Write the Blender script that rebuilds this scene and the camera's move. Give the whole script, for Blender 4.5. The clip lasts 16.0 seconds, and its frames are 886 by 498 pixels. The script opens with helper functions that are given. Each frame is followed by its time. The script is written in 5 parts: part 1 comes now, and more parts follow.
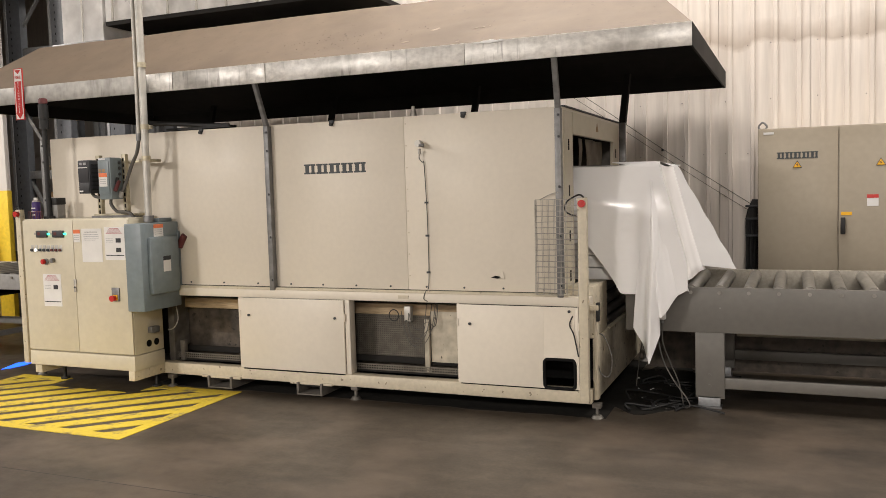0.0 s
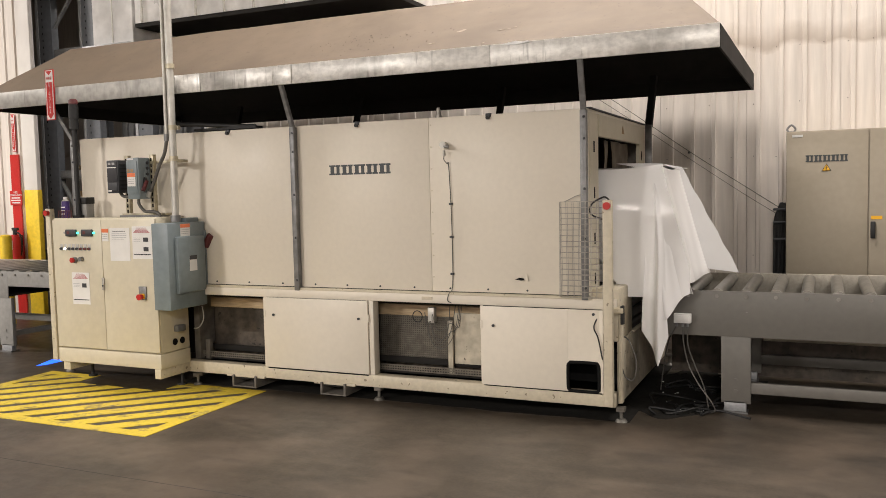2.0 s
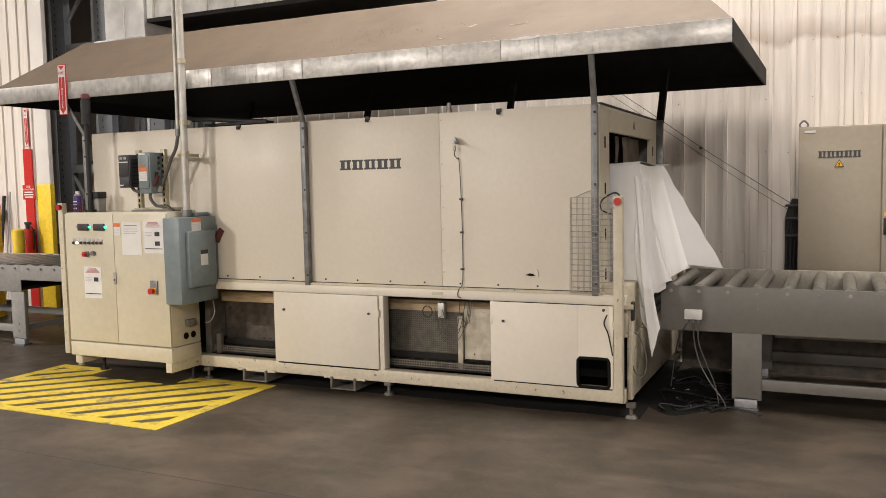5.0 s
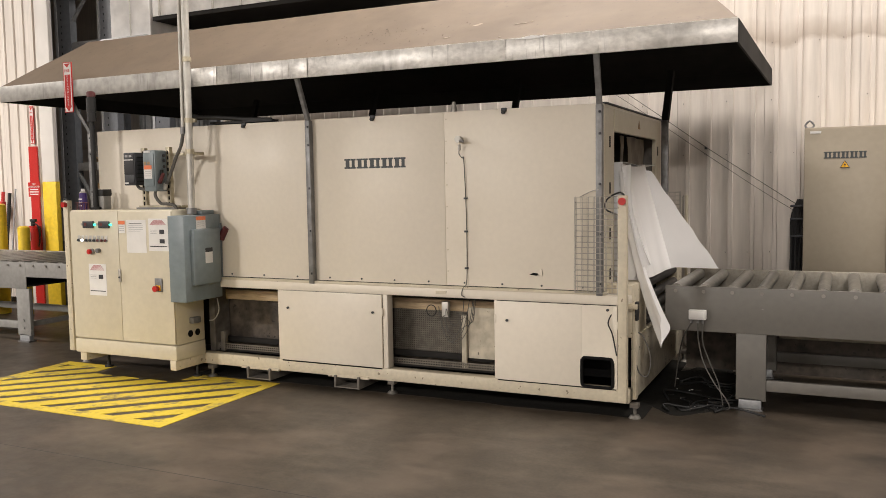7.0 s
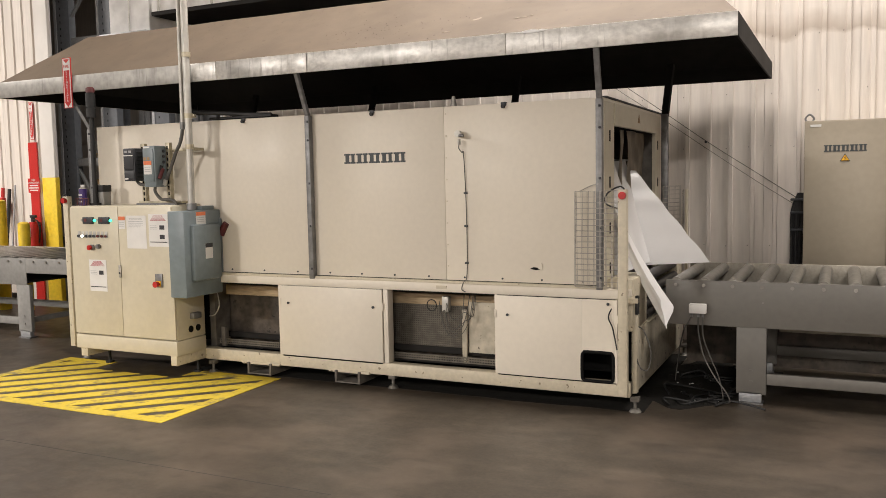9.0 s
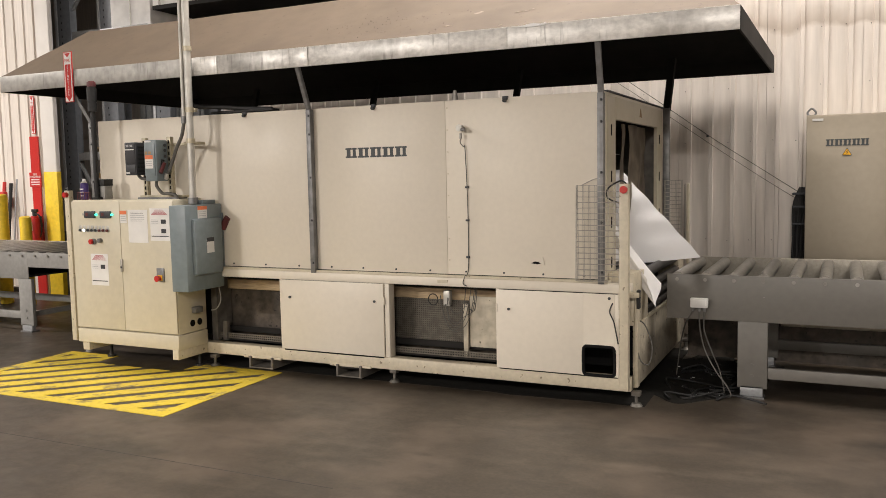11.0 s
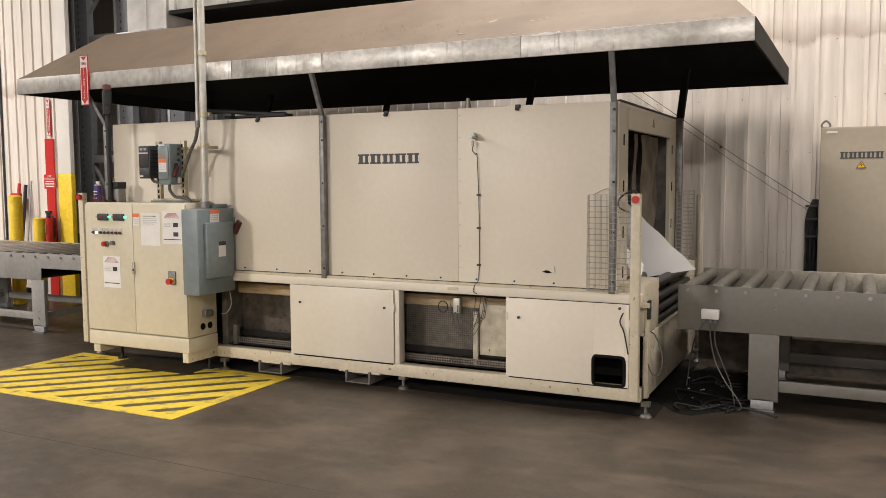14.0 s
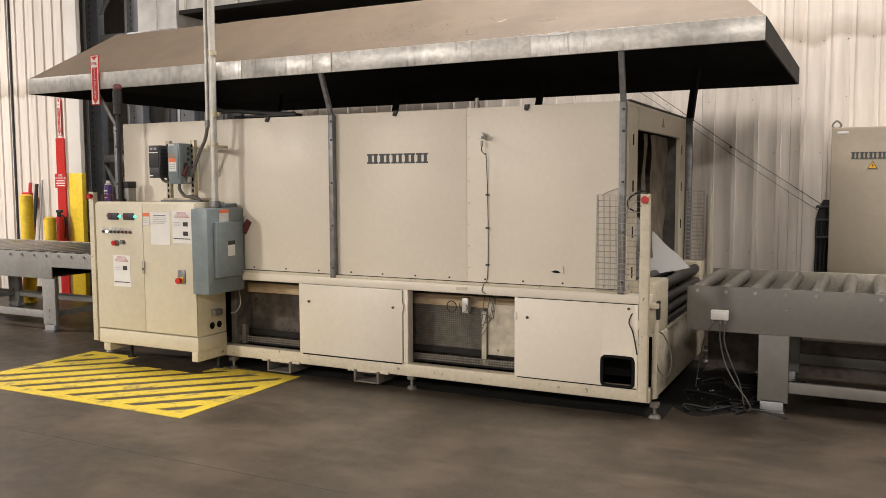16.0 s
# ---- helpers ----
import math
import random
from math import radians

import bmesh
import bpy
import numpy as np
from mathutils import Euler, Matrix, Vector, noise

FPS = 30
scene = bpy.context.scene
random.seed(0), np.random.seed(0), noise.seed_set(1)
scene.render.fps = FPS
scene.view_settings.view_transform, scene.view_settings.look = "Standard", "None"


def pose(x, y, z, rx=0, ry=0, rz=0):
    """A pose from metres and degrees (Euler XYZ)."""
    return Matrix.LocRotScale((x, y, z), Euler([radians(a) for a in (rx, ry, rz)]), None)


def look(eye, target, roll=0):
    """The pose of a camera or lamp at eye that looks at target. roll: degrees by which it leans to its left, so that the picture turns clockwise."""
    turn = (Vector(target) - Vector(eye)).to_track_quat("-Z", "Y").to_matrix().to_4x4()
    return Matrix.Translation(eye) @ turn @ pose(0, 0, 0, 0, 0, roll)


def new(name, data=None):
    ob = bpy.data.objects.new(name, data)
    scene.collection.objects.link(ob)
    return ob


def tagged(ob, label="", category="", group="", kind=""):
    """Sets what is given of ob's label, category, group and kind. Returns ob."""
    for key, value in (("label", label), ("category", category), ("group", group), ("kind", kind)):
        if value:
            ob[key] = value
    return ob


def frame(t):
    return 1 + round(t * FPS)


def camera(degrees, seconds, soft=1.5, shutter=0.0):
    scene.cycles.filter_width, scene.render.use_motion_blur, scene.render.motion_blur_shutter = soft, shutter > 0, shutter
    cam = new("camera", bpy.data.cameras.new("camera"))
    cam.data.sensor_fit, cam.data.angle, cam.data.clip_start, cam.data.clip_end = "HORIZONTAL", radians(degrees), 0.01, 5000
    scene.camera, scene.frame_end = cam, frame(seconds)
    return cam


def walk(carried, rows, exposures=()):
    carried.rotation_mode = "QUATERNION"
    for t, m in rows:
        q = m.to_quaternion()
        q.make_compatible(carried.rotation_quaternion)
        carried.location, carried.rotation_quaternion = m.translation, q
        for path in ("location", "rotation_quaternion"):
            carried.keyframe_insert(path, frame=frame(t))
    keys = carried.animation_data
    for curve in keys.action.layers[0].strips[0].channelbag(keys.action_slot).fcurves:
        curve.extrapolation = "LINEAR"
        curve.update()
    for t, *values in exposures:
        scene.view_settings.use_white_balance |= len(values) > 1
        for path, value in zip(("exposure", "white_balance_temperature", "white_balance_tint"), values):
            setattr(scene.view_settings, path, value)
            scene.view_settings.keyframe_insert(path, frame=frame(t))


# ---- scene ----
PATH = [
    (0.0, (1.235, -5.797, 1.667), (-0.6926, -1.1981, 1.3028), -1.61),
    (0.5, (1.235, -5.797, 1.667), (-0.6984, -1.2012, 1.2952), -1.47),
    (1.0, (1.235, -5.797, 1.667), (-0.7315, -1.2151, 1.2971), -1.33),
    (1.5, (1.235, -5.797, 1.667), (-0.7820, -1.2365, 1.3042), -1.43),
    (2.0, (1.235, -5.797, 1.667), (-0.8235, -1.2542, 1.3150), -1.31),
    (2.5, (1.235, -5.797, 1.667), (-0.8438, -1.2632, 1.3199), -1.29),
    (3.0, (1.235, -5.797, 1.667), (-0.8568, -1.2692, 1.3185), -1.23),
    (3.5, (1.235, -5.797, 1.667), (-0.8691, -1.2752, 1.3158), -1.22),
    (4.0, (1.235, -5.797, 1.667), (-0.8757, -1.2792, 1.3038), -1.21),
    (6.5, (1.235, -5.797, 1.667), (-0.8857, -1.2857, 1.2813), -1.02),
    (7.0, (1.235, -5.797, 1.667), (-0.9006, -1.2926, 1.2832), -0.94),
    (7.5, (1.235, -5.797, 1.667), (-0.9126, -1.2982, 1.2842), -0.93),
    (8.0, (1.235, -5.797, 1.667), (-0.9053, -1.2952, 1.2785), -0.95),
    (8.5, (1.235, -5.797, 1.667), (-0.9040, -1.2955, 1.2679), -1.08),
    (9.0, (1.235, -5.797, 1.667), (-0.9008, -1.2955, 1.2518), -1.13),
    (11.5, (1.235, -5.797, 1.667), (-0.9126, -1.3046, 1.2157), -1.06),
    (12.0, (1.235, -5.797, 1.667), (-0.9219, -1.3085, 1.2211), -0.97),
    (12.5, (1.235, -5.797, 1.667), (-0.9269, -1.3101, 1.2287), -0.79),
    (13.0, (1.235, -5.797, 1.667), (-0.9305, -1.3108, 1.2398), -0.61),
    (13.5, (1.235, -5.797, 1.667), (-0.9484, -1.3184, 1.2513), -0.47),
    (14.0, (1.235, -5.797, 1.667), (-0.9658, -1.3260, 1.2618), -0.34),
    (14.5, (1.235, -5.797, 1.667), (-0.9819, -1.3329, 1.2733), -0.35),
    (15.0, (1.235, -5.797, 1.667), (-0.9879, -1.3357, 1.2750), -0.35),
    (15.5, (1.235, -5.797, 1.667), (-1.0016, -1.3433, 1.2672), -0.30),
    (16.0, (1.235, -5.797, 1.667), (-1.0125, -1.3493, 1.2610), -0.26),
]
cam = camera(55.47, 16.0, soft=0.85)
walk(cam, [(t, look(eye, target, roll)) for t, eye, target, roll in PATH])

# ---- world and lamps ----
world = bpy.data.worlds.new("hall_air")
scene.world = world
world.use_nodes = True
world.node_tree.nodes["Background"].inputs["Color"].default_value = (1.0, 0.95, 0.9, 1)
world.node_tree.nodes["Background"].inputs["Strength"].default_value = 0.015
for lx, ly, lz, watts in ((-8.5, -12.0, 5.1, 2180), (3.2, -12.0, 5.4, 1130), (-13.0, -11.0, 5.4, 430), (-5.0, -20.0, 5.6, 980), (4.0, -20.0, 5.6, 720),
                          (-0.9, 0.4, 8.0, 640), (5.2, 1.2, 8.0, 520), (-5.0, 1.2, 8.2, 40), (-13.2, -2.0, 6.4, 1080), (-8.0, 9.0, 7.4, 260)):
    lamp = bpy.data.lights.new("high_bay_lamp", "AREA")
    lamp.shape, lamp.energy = "RECTANGLE", watts
    lamp.size, lamp.size_y = (3.6, 1.4) if lz == 8.0 else (1.4, 0.6)
    lamp.color = (1.0, 0.925, 0.865)
    new("high_bay_lamp", lamp).matrix_world = look((lx, ly, lz), (lx, ly + 0.01, 0))


# ---- materials ----
def material(name, color, rough=0.5, metal=0.0, grain=0.06, grain_scale=40.0, stain=None, stain_scale=2.0, stain_amount=0.5,
             bump=0.0, bump_scale=60.0, vary=0.0, stretch=(1, 1, 1), spec=0.5, chips=None, streak=None, drip=None):
    m = bpy.data.materials.new(name)
    m.use_nodes = True
    nt = m.node_tree
    bsdf = nt.nodes["Principled BSDF"]
    bsdf.inputs["Roughness"].default_value, bsdf.inputs["Metallic"].default_value = rough, metal
    bsdf.inputs["Specular IOR Level"].default_value = spec
    mapping = nt.nodes.new("ShaderNodeMapping")
    mapping.inputs["Scale"].default_value = stretch
    geo = nt.nodes.new("ShaderNodeNewGeometry")
    nt.links.new(geo.outputs["Position"], mapping.inputs["Vector"])

    def tex(scale, detail=4.0):
        n = nt.nodes.new("ShaderNodeTexNoise")
        n.inputs["Scale"].default_value, n.inputs["Detail"].default_value = scale, detail
        nt.links.new(mapping.outputs["Vector"], n.inputs["Vector"])
        return n

    def mix(fac, a, b):
        n = nt.nodes.new("ShaderNodeMix")
        n.data_type = "RGBA"
        if isinstance(fac, float):
            n.inputs[0].default_value = fac
        else:
            nt.links.new(fac, n.inputs[0])
        for v, slot in ((a, 6), (b, 7)):
            if isinstance(v, tuple):
                n.inputs[slot].default_value = (*v, 1)
            else:
                nt.links.new(v, n.inputs[slot])
        return n.outputs[2]

    def ramp(src, lo, hi, top=1.0):
        n = nt.nodes.new("ShaderNodeMapRange")
        n.inputs[1].default_value, n.inputs[2].default_value, n.inputs[4].default_value = lo, hi, top
        nt.links.new(src, n.inputs[0])
        return n.outputs[0]

    fine = tex(grain_scale)
    dark = tuple(c * (1 - 2.2 * grain) for c in color)
    light = tuple(min(1, c * (1 + 1.6 * grain)) for c in color)
    out = mix(ramp(fine.outputs["Fac"], 0.3, 0.7), dark, light)
    if stain:
        big = tex(stain_scale, 6.0)
        out = mix(ramp(big.outputs["Fac"], 0.48, 0.72, stain_amount), out, stain)
    if chips:
        spots = tex(23.0, 9.0)
        out = mix(ramp(spots.outputs["Fac"], 0.655, 0.67, 0.85), out, chips)
    if streak:
        long = nt.nodes.new("ShaderNodeMapping")
        long.inputs["Scale"].default_value = (1.0, 1.0, 0.22)
        nt.links.new(geo.outputs["Position"], long.inputs["Vector"])
        s = tex(13.0, 8.0)
        nt.links.new(long.outputs["Vector"], s.inputs["Vector"])
        out = mix(ramp(s.outputs["Fac"], 0.52, 0.68, 0.45), out, streak)
    if drip:
        fall = nt.nodes.new("ShaderNodeMapping")
        fall.inputs["Scale"].default_value = (1.0, 1.0, 0.12)
        nt.links.new(geo.outputs["Position"], fall.inputs["Vector"])
        d = tex(34.0, 5.0)
        nt.links.new(fall.outputs["Vector"], d.inputs["Vector"])
        patch = tex(2.2, 2.0)
        both = nt.nodes.new("ShaderNodeMath")
        both.operation = "MULTIPLY"
        nt.links.new(ramp(d.outputs["Fac"], 0.56, 0.68, 0.5), both.inputs[0])
        nt.links.new(ramp(patch.outputs["Fac"], 0.46, 0.58), both.inputs[1])
        out = mix(both.outputs[0], out, drip)
    if vary:
        info = nt.nodes.new("ShaderNodeObjectInfo")
        n = nt.nodes.new("ShaderNodeHueSaturation")
        nt.links.new(ramp(info.outputs["Random"], 0, 1, 2 * vary), n.inputs["Value"])
        add = nt.nodes.new("ShaderNodeMath")
        add.inputs[1].default_value = 1 - vary
        nt.links.new(ramp(info.outputs["Random"], 0, 1, 2 * vary), add.inputs[0])
        nt.links.new(add.outputs[0], n.inputs["Value"])
        nt.links.new(out, n.inputs["Color"])
        out = n.outputs["Color"]
    nt.links.new(out, bsdf.inputs["Base Color"])
    r = tex(grain_scale * 0.2)
    rr = nt.nodes.new("ShaderNodeMapRange")
    rr.inputs[3].default_value, rr.inputs[4].default_value = max(0.03, rough - 0.1), min(1, rough + 0.12)
    nt.links.new(r.outputs["Fac"], rr.inputs[0])
    nt.links.new(rr.outputs[0], bsdf.inputs["Roughness"])
    if bump:
        b = nt.nodes.new("ShaderNodeBump")
        b.inputs["Strength"].default_value, b.inputs["Distance"].default_value = bump, 0.01
        t2 = tex(bump_scale)
        nt.links.new(t2.outputs["Fac"], b.inputs["Height"])
        nt.links.new(b.outputs["Normal"], bsdf.inputs["Normal"])
    return m


def glow(name, color, strength):
    m = material(name, color, 0.4)
    bsdf = m.node_tree.nodes["Principled BSDF"]
    bsdf.inputs["Emission Color"].default_value = (*color, 1)
    bsdf.inputs["Emission Strength"].default_value = strength
    return m


CREAM = material("cream_paint", (0.715, 0.657, 0.555), 0.42, grain=0.012, grain_scale=25, stain=(0.60, 0.545, 0.445), stain_scale=1.3, stain_amount=0.35, bump=0.05, bump_scale=9)
CREAM_WORN = material("worn_cream_paint", (0.58, 0.52, 0.395), 0.45, grain=0.04, grain_scale=30, stain=(0.42, 0.37, 0.28), stain_scale=5, stain_amount=0.3, bump=0.06, bump_scale=30, chips=(0.20, 0.16, 0.11))
CABINET = material("cabinet_paint", (0.585, 0.535, 0.415), 0.4, grain=0.02, grain_scale=20, stain=(0.56, 0.51, 0.37), stain_scale=2, stain_amount=0.3, bump=0.05, bump_scale=9)
BEIGE = material("beige_cabinet_paint", (0.305, 0.264, 0.20), 0.45, grain=0.02, grain_scale=20, stain=(0.31, 0.265, 0.20), stain_scale=1.5, stain_amount=0.4)
TAN = material("tan_dusty_sheet", (0.150, 0.112, 0.077), 0.65, grain=0.035, grain_scale=7, stain=(0.112, 0.084, 0.059), stain_scale=1.4, stain_amount=0.75, bump=0.12, bump_scale=12, chips=(0.115, 0.085, 0.06))
STEEL = material("scuffed_galvanised_steel", (0.70, 0.685, 0.65), 0.36, 0.32, grain=0.11, grain_scale=22, stain=(0.27, 0.26, 0.24), stain_scale=2.6, stain_amount=0.75, bump=0.14, bump_scale=14, stretch=(0.8, 1, 1.3), streak=(0.84, 0.83, 0.80), drip=(0.10, 0.095, 0.085))
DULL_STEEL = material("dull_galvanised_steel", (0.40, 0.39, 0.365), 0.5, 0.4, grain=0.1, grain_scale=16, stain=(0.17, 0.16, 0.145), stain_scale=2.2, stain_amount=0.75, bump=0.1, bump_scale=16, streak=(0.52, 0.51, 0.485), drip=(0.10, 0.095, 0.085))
# Near-black steel for the hood inside, tunnel lining and other undersides.
DARK_STEEL = material("black_steel", (0.014, 0.0125, 0.011), 0.8, grain=0.1, grain_scale=10, stain=(0.022, 0.02, 0.018), stain_scale=1.2, spec=0.3)
STRUT = material("grey_strut_steel", (0.22, 0.22, 0.22), 0.45, 0.5, grain=0.12, grain_scale=18, stain=(0.12, 0.12, 0.12), stain_scale=6)
GALV = material("bright_duct_steel", (0.86, 0.86, 0.85), 0.3, 0.2, grain=0.08, grain_scale=7, stain=(0.74, 0.74, 0.73), stain_scale=3, bump=0.08, bump_scale=6)
# Conveyor grey made paler: the outfeed's stronger lighting is put into the colour.
OUT_GREY = material("brightened_grey_paint", (0.27, 0.265, 0.25), 0.5, grain=0.05, grain_scale=22, stain=(0.19, 0.183, 0.17), stain_scale=2.5, stain_amount=0.5, bump=0.06, bump_scale=25)
GREY = material("grey_conveyor_paint", (0.150, 0.142, 0.126), 0.45, grain=0.03, grain_scale=22, stain=(0.128, 0.120, 0.107), stain_scale=1.6, stain_amount=0.6, bump=0.03, bump_scale=25)
ROLLER = material("zinc_roller_steel", (0.31, 0.30, 0.275), 0.32, 0.75, grain=0.1, grain_scale=20, stain=(0.2, 0.19, 0.17), stain_scale=6, vary=0.12)
DARK_ROLLER = material("blackened_roller", (0.035, 0.032, 0.03), 0.4, 0.4, grain=0.15, grain_scale=20, vary=0.25)
BOX_GREY = material("blue_grey_box_paint", (0.19, 0.23, 0.245), 0.38, grain=0.04, grain_scale=20, stain=(0.13, 0.16, 0.175), stain_scale=4, stain_amount=0.4)
DARK_GREY = material("dark_grey_plastic", (0.035, 0.037, 0.042), 0.5, grain=0.05)
BLACK = material("black_rubber", (0.012, 0.012, 0.012), 0.6, grain=0.1)
RED = material("red_plastic", (0.50, 0.022, 0.018), 0.35, grain=0.04)
DULL_RED = material("dull_red_handle", (0.11, 0.022, 0.022), 0.5, grain=0.06)
ORANGE = material("orange_label", (0.75, 0.19, 0.07), 0.5, grain=0.03)
YELLOW = material("yellow_paint", (0.80, 0.56, 0.03), 0.5, grain=0.06, grain_scale=20, stain=(0.66, 0.45, 0.04), stain_scale=5, stain_amount=0.4)
PAPER = material("white_paper", (0.72, 0.71, 0.69), 0.6, grain=0.02, grain_scale=12)
INK = material("black_ink", (0.03, 0.03, 0.035), 0.6, grain=0.02)
GREY_INK = material("grey_ink", (0.33, 0.33, 0.34), 0.6, grain=0.02)
MAROON = material("maroon_ink", (0.38, 0.07, 0.09), 0.6, grain=0.02)
LOGO = material("slate_lettering_paint", (0.045, 0.052, 0.055), 0.5, grain=0.04)
WALL = material("white_wall_panel_paint", (0.715, 0.66, 0.60), 0.45, grain=0.05, grain_scale=5, stain=(0.52, 0.465, 0.41), stain_scale=0.8, stain_amount=0.5, stretch=(4, 4, 0.3), vary=0.05)


def smear(m, z, depth, color, amount):
    """A dusty tide mark along the wall at height z, with a ragged edge."""
    nt = m.node_tree
    bsdf = nt.nodes["Principled BSDF"]
    src = bsdf.inputs["Base Color"].links[0].from_socket
    geo = nt.nodes.new("ShaderNodeNewGeometry")
    sep = nt.nodes.new("ShaderNodeSeparateXYZ")
    nt.links.new(geo.outputs["Position"], sep.inputs[0])
    n = nt.nodes.new("ShaderNodeTexNoise")
    n.inputs["Scale"].default_value, n.inputs["Detail"].default_value = 3.0, 5
    nt.links.new(geo.outputs["Position"], n.inputs["Vector"])
    wob = nt.nodes.new("ShaderNodeMath")
    wob.operation = "MULTIPLY_ADD"
    wob.inputs[1].default_value = 0.3
    nt.links.new(n.outputs["Fac"], wob.inputs[0])
    nt.links.new(sep.outputs["Z"], wob.inputs[2])
    low, high = nt.nodes.new("ShaderNodeMapRange"), nt.nodes.new("ShaderNodeMapRange")
    low.inputs[1].default_value, low.inputs[2].default_value = z + 0.13, z + 0.18
    high.inputs[1].default_value, high.inputs[2].default_value = z + 0.15 + depth, z + 0.19
    both = nt.nodes.new("ShaderNodeMath")
    both.operation = "MULTIPLY"
    for r, slot in ((low, 0), (high, 1)):
        nt.links.new(wob.outputs[0], r.inputs[0])
        nt.links.new(r.outputs[0], both.inputs[slot])
    scale = nt.nodes.new("ShaderNodeMath")
    scale.operation = "MULTIPLY"
    scale.inputs[1].default_value = amount
    nt.links.new(both.outputs[0], scale.inputs[0])
    mix = nt.nodes.new("ShaderNodeMix")
    mix.data_type = "RGBA"
    nt.links.new(scale.outputs[0], mix.inputs[0])
    nt.links.new(src, mix.inputs[6])
    mix.inputs[7].default_value = (*color, 1)
    nt.links.new(mix.outputs[2], bsdf.inputs["Base Color"])


smear(WALL, 2.95, 0.22, (0.36, 0.29, 0.225), 0.6)
CEIL = material("ceiling_sheet", (0.35, 0.34, 0.32), 0.7, grain=0.05)
RACK = material("rack_grey_paint", (0.13, 0.14, 0.155), 0.5, grain=0.06, grain_scale=15, vary=0.1)
RACK_EDGE = material("rack_galvanised_edge", (0.36, 0.37, 0.38), 0.5, 0.4, grain=0.06)
CARTON = material("brown_carton", (0.36, 0.235, 0.12), 0.7, grain=0.06, grain_scale=15)
FILMED = material("film_wrapped_goods", (0.26, 0.26, 0.25), 0.35, grain=0.25, grain_scale=18)
WIRE = material("galvanised_wire", (0.42, 0.40, 0.36), 0.45, 0.6, grain=0.1)
COPPER_CABLE = material("grey_cable", (0.10, 0.095, 0.085), 0.6, grain=0.06)
ZINC = material("yellow_zinc_fitting", (0.50, 0.45, 0.33), 0.42, 0.5, grain=0.12, grain_scale=25, stain=(0.26, 0.23, 0.17), stain_scale=8)
PIPE = material("conduit_steel", (0.55, 0.535, 0.49), 0.42, 0.4, grain=0.06, grain_scale=15, stain=(0.27, 0.26, 0.24), stain_scale=5)
WOOD = material("pale_plywood", (0.46, 0.345, 0.21), 0.65, grain=0.1, grain_scale=12, stretch=(1, 8, 8), stain=(0.20, 0.15, 0.10), stain_scale=4, stain_amount=0.6)
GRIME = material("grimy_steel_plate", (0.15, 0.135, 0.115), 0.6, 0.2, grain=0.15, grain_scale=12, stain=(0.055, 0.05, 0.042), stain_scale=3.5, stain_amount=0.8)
MESH = material("grimy_wire_mesh", (0.15, 0.135, 0.11), 0.5, 0.4, grain=0.15, grain_scale=20)
CURTAIN = material("grey_heat_curtain", (0.42, 0.365, 0.29), 0.7, grain=0.15, grain_scale=6, stain=(0.10, 0.085, 0.07), stain_scale=2.5, stain_amount=0.7, bump=0.3, bump_scale=6)
PURPLE = material("purple_can_paint", (0.06, 0.035, 0.16), 0.3, grain=0.06)
WARN = material("warning_yellow", (0.80, 0.42, 0.01), 0.45, grain=0.02)
GREEN_LIGHT = glow("green_indicator", (0.05, 0.9, 0.5), 3.0)
WHITE_LIGHT = glow("lit_push_button", (1.0, 0.95, 0.8), 3.0)
# Glow of the floor patch that replaces a projected blue beam.
BLUE_LIGHT = glow("blue_light_glow", (0.02, 0.12, 1.0), 2.2)
BROWN_PLATE = material("dirty_brown_plate", (0.085, 0.068, 0.052), 0.6, 0.1, grain=0.25, grain_scale=14, stain=(0.035, 0.03, 0.025), stain_scale=4, stain_amount=0.85, chips=(0.02, 0.017, 0.014), streak=(0.075, 0.06, 0.045))
GRIMY_CREAM = material("grimy_cream_paint", (0.50, 0.45, 0.35), 0.5, grain=0.08, grain_scale=18, stain=(0.15, 0.13, 0.10), stain_scale=2.4, stain_amount=0.85, bump=0.1, bump_scale=30, chips=(0.05, 0.04, 0.03))
# Black of the oily scraps and stain, and of the shade under the tunnel.
OIL_AND_SHADE = material("oily_black_and_shade", (0.013, 0.012, 0.010), 0.75, grain=0.2, grain_scale=30, spec=0.25)
FOOT = material("dirty_zinc_foot", (0.18, 0.17, 0.15), 0.5, 0.5, grain=0.15, grain_scale=30)
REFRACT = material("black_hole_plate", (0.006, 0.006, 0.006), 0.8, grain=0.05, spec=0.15)


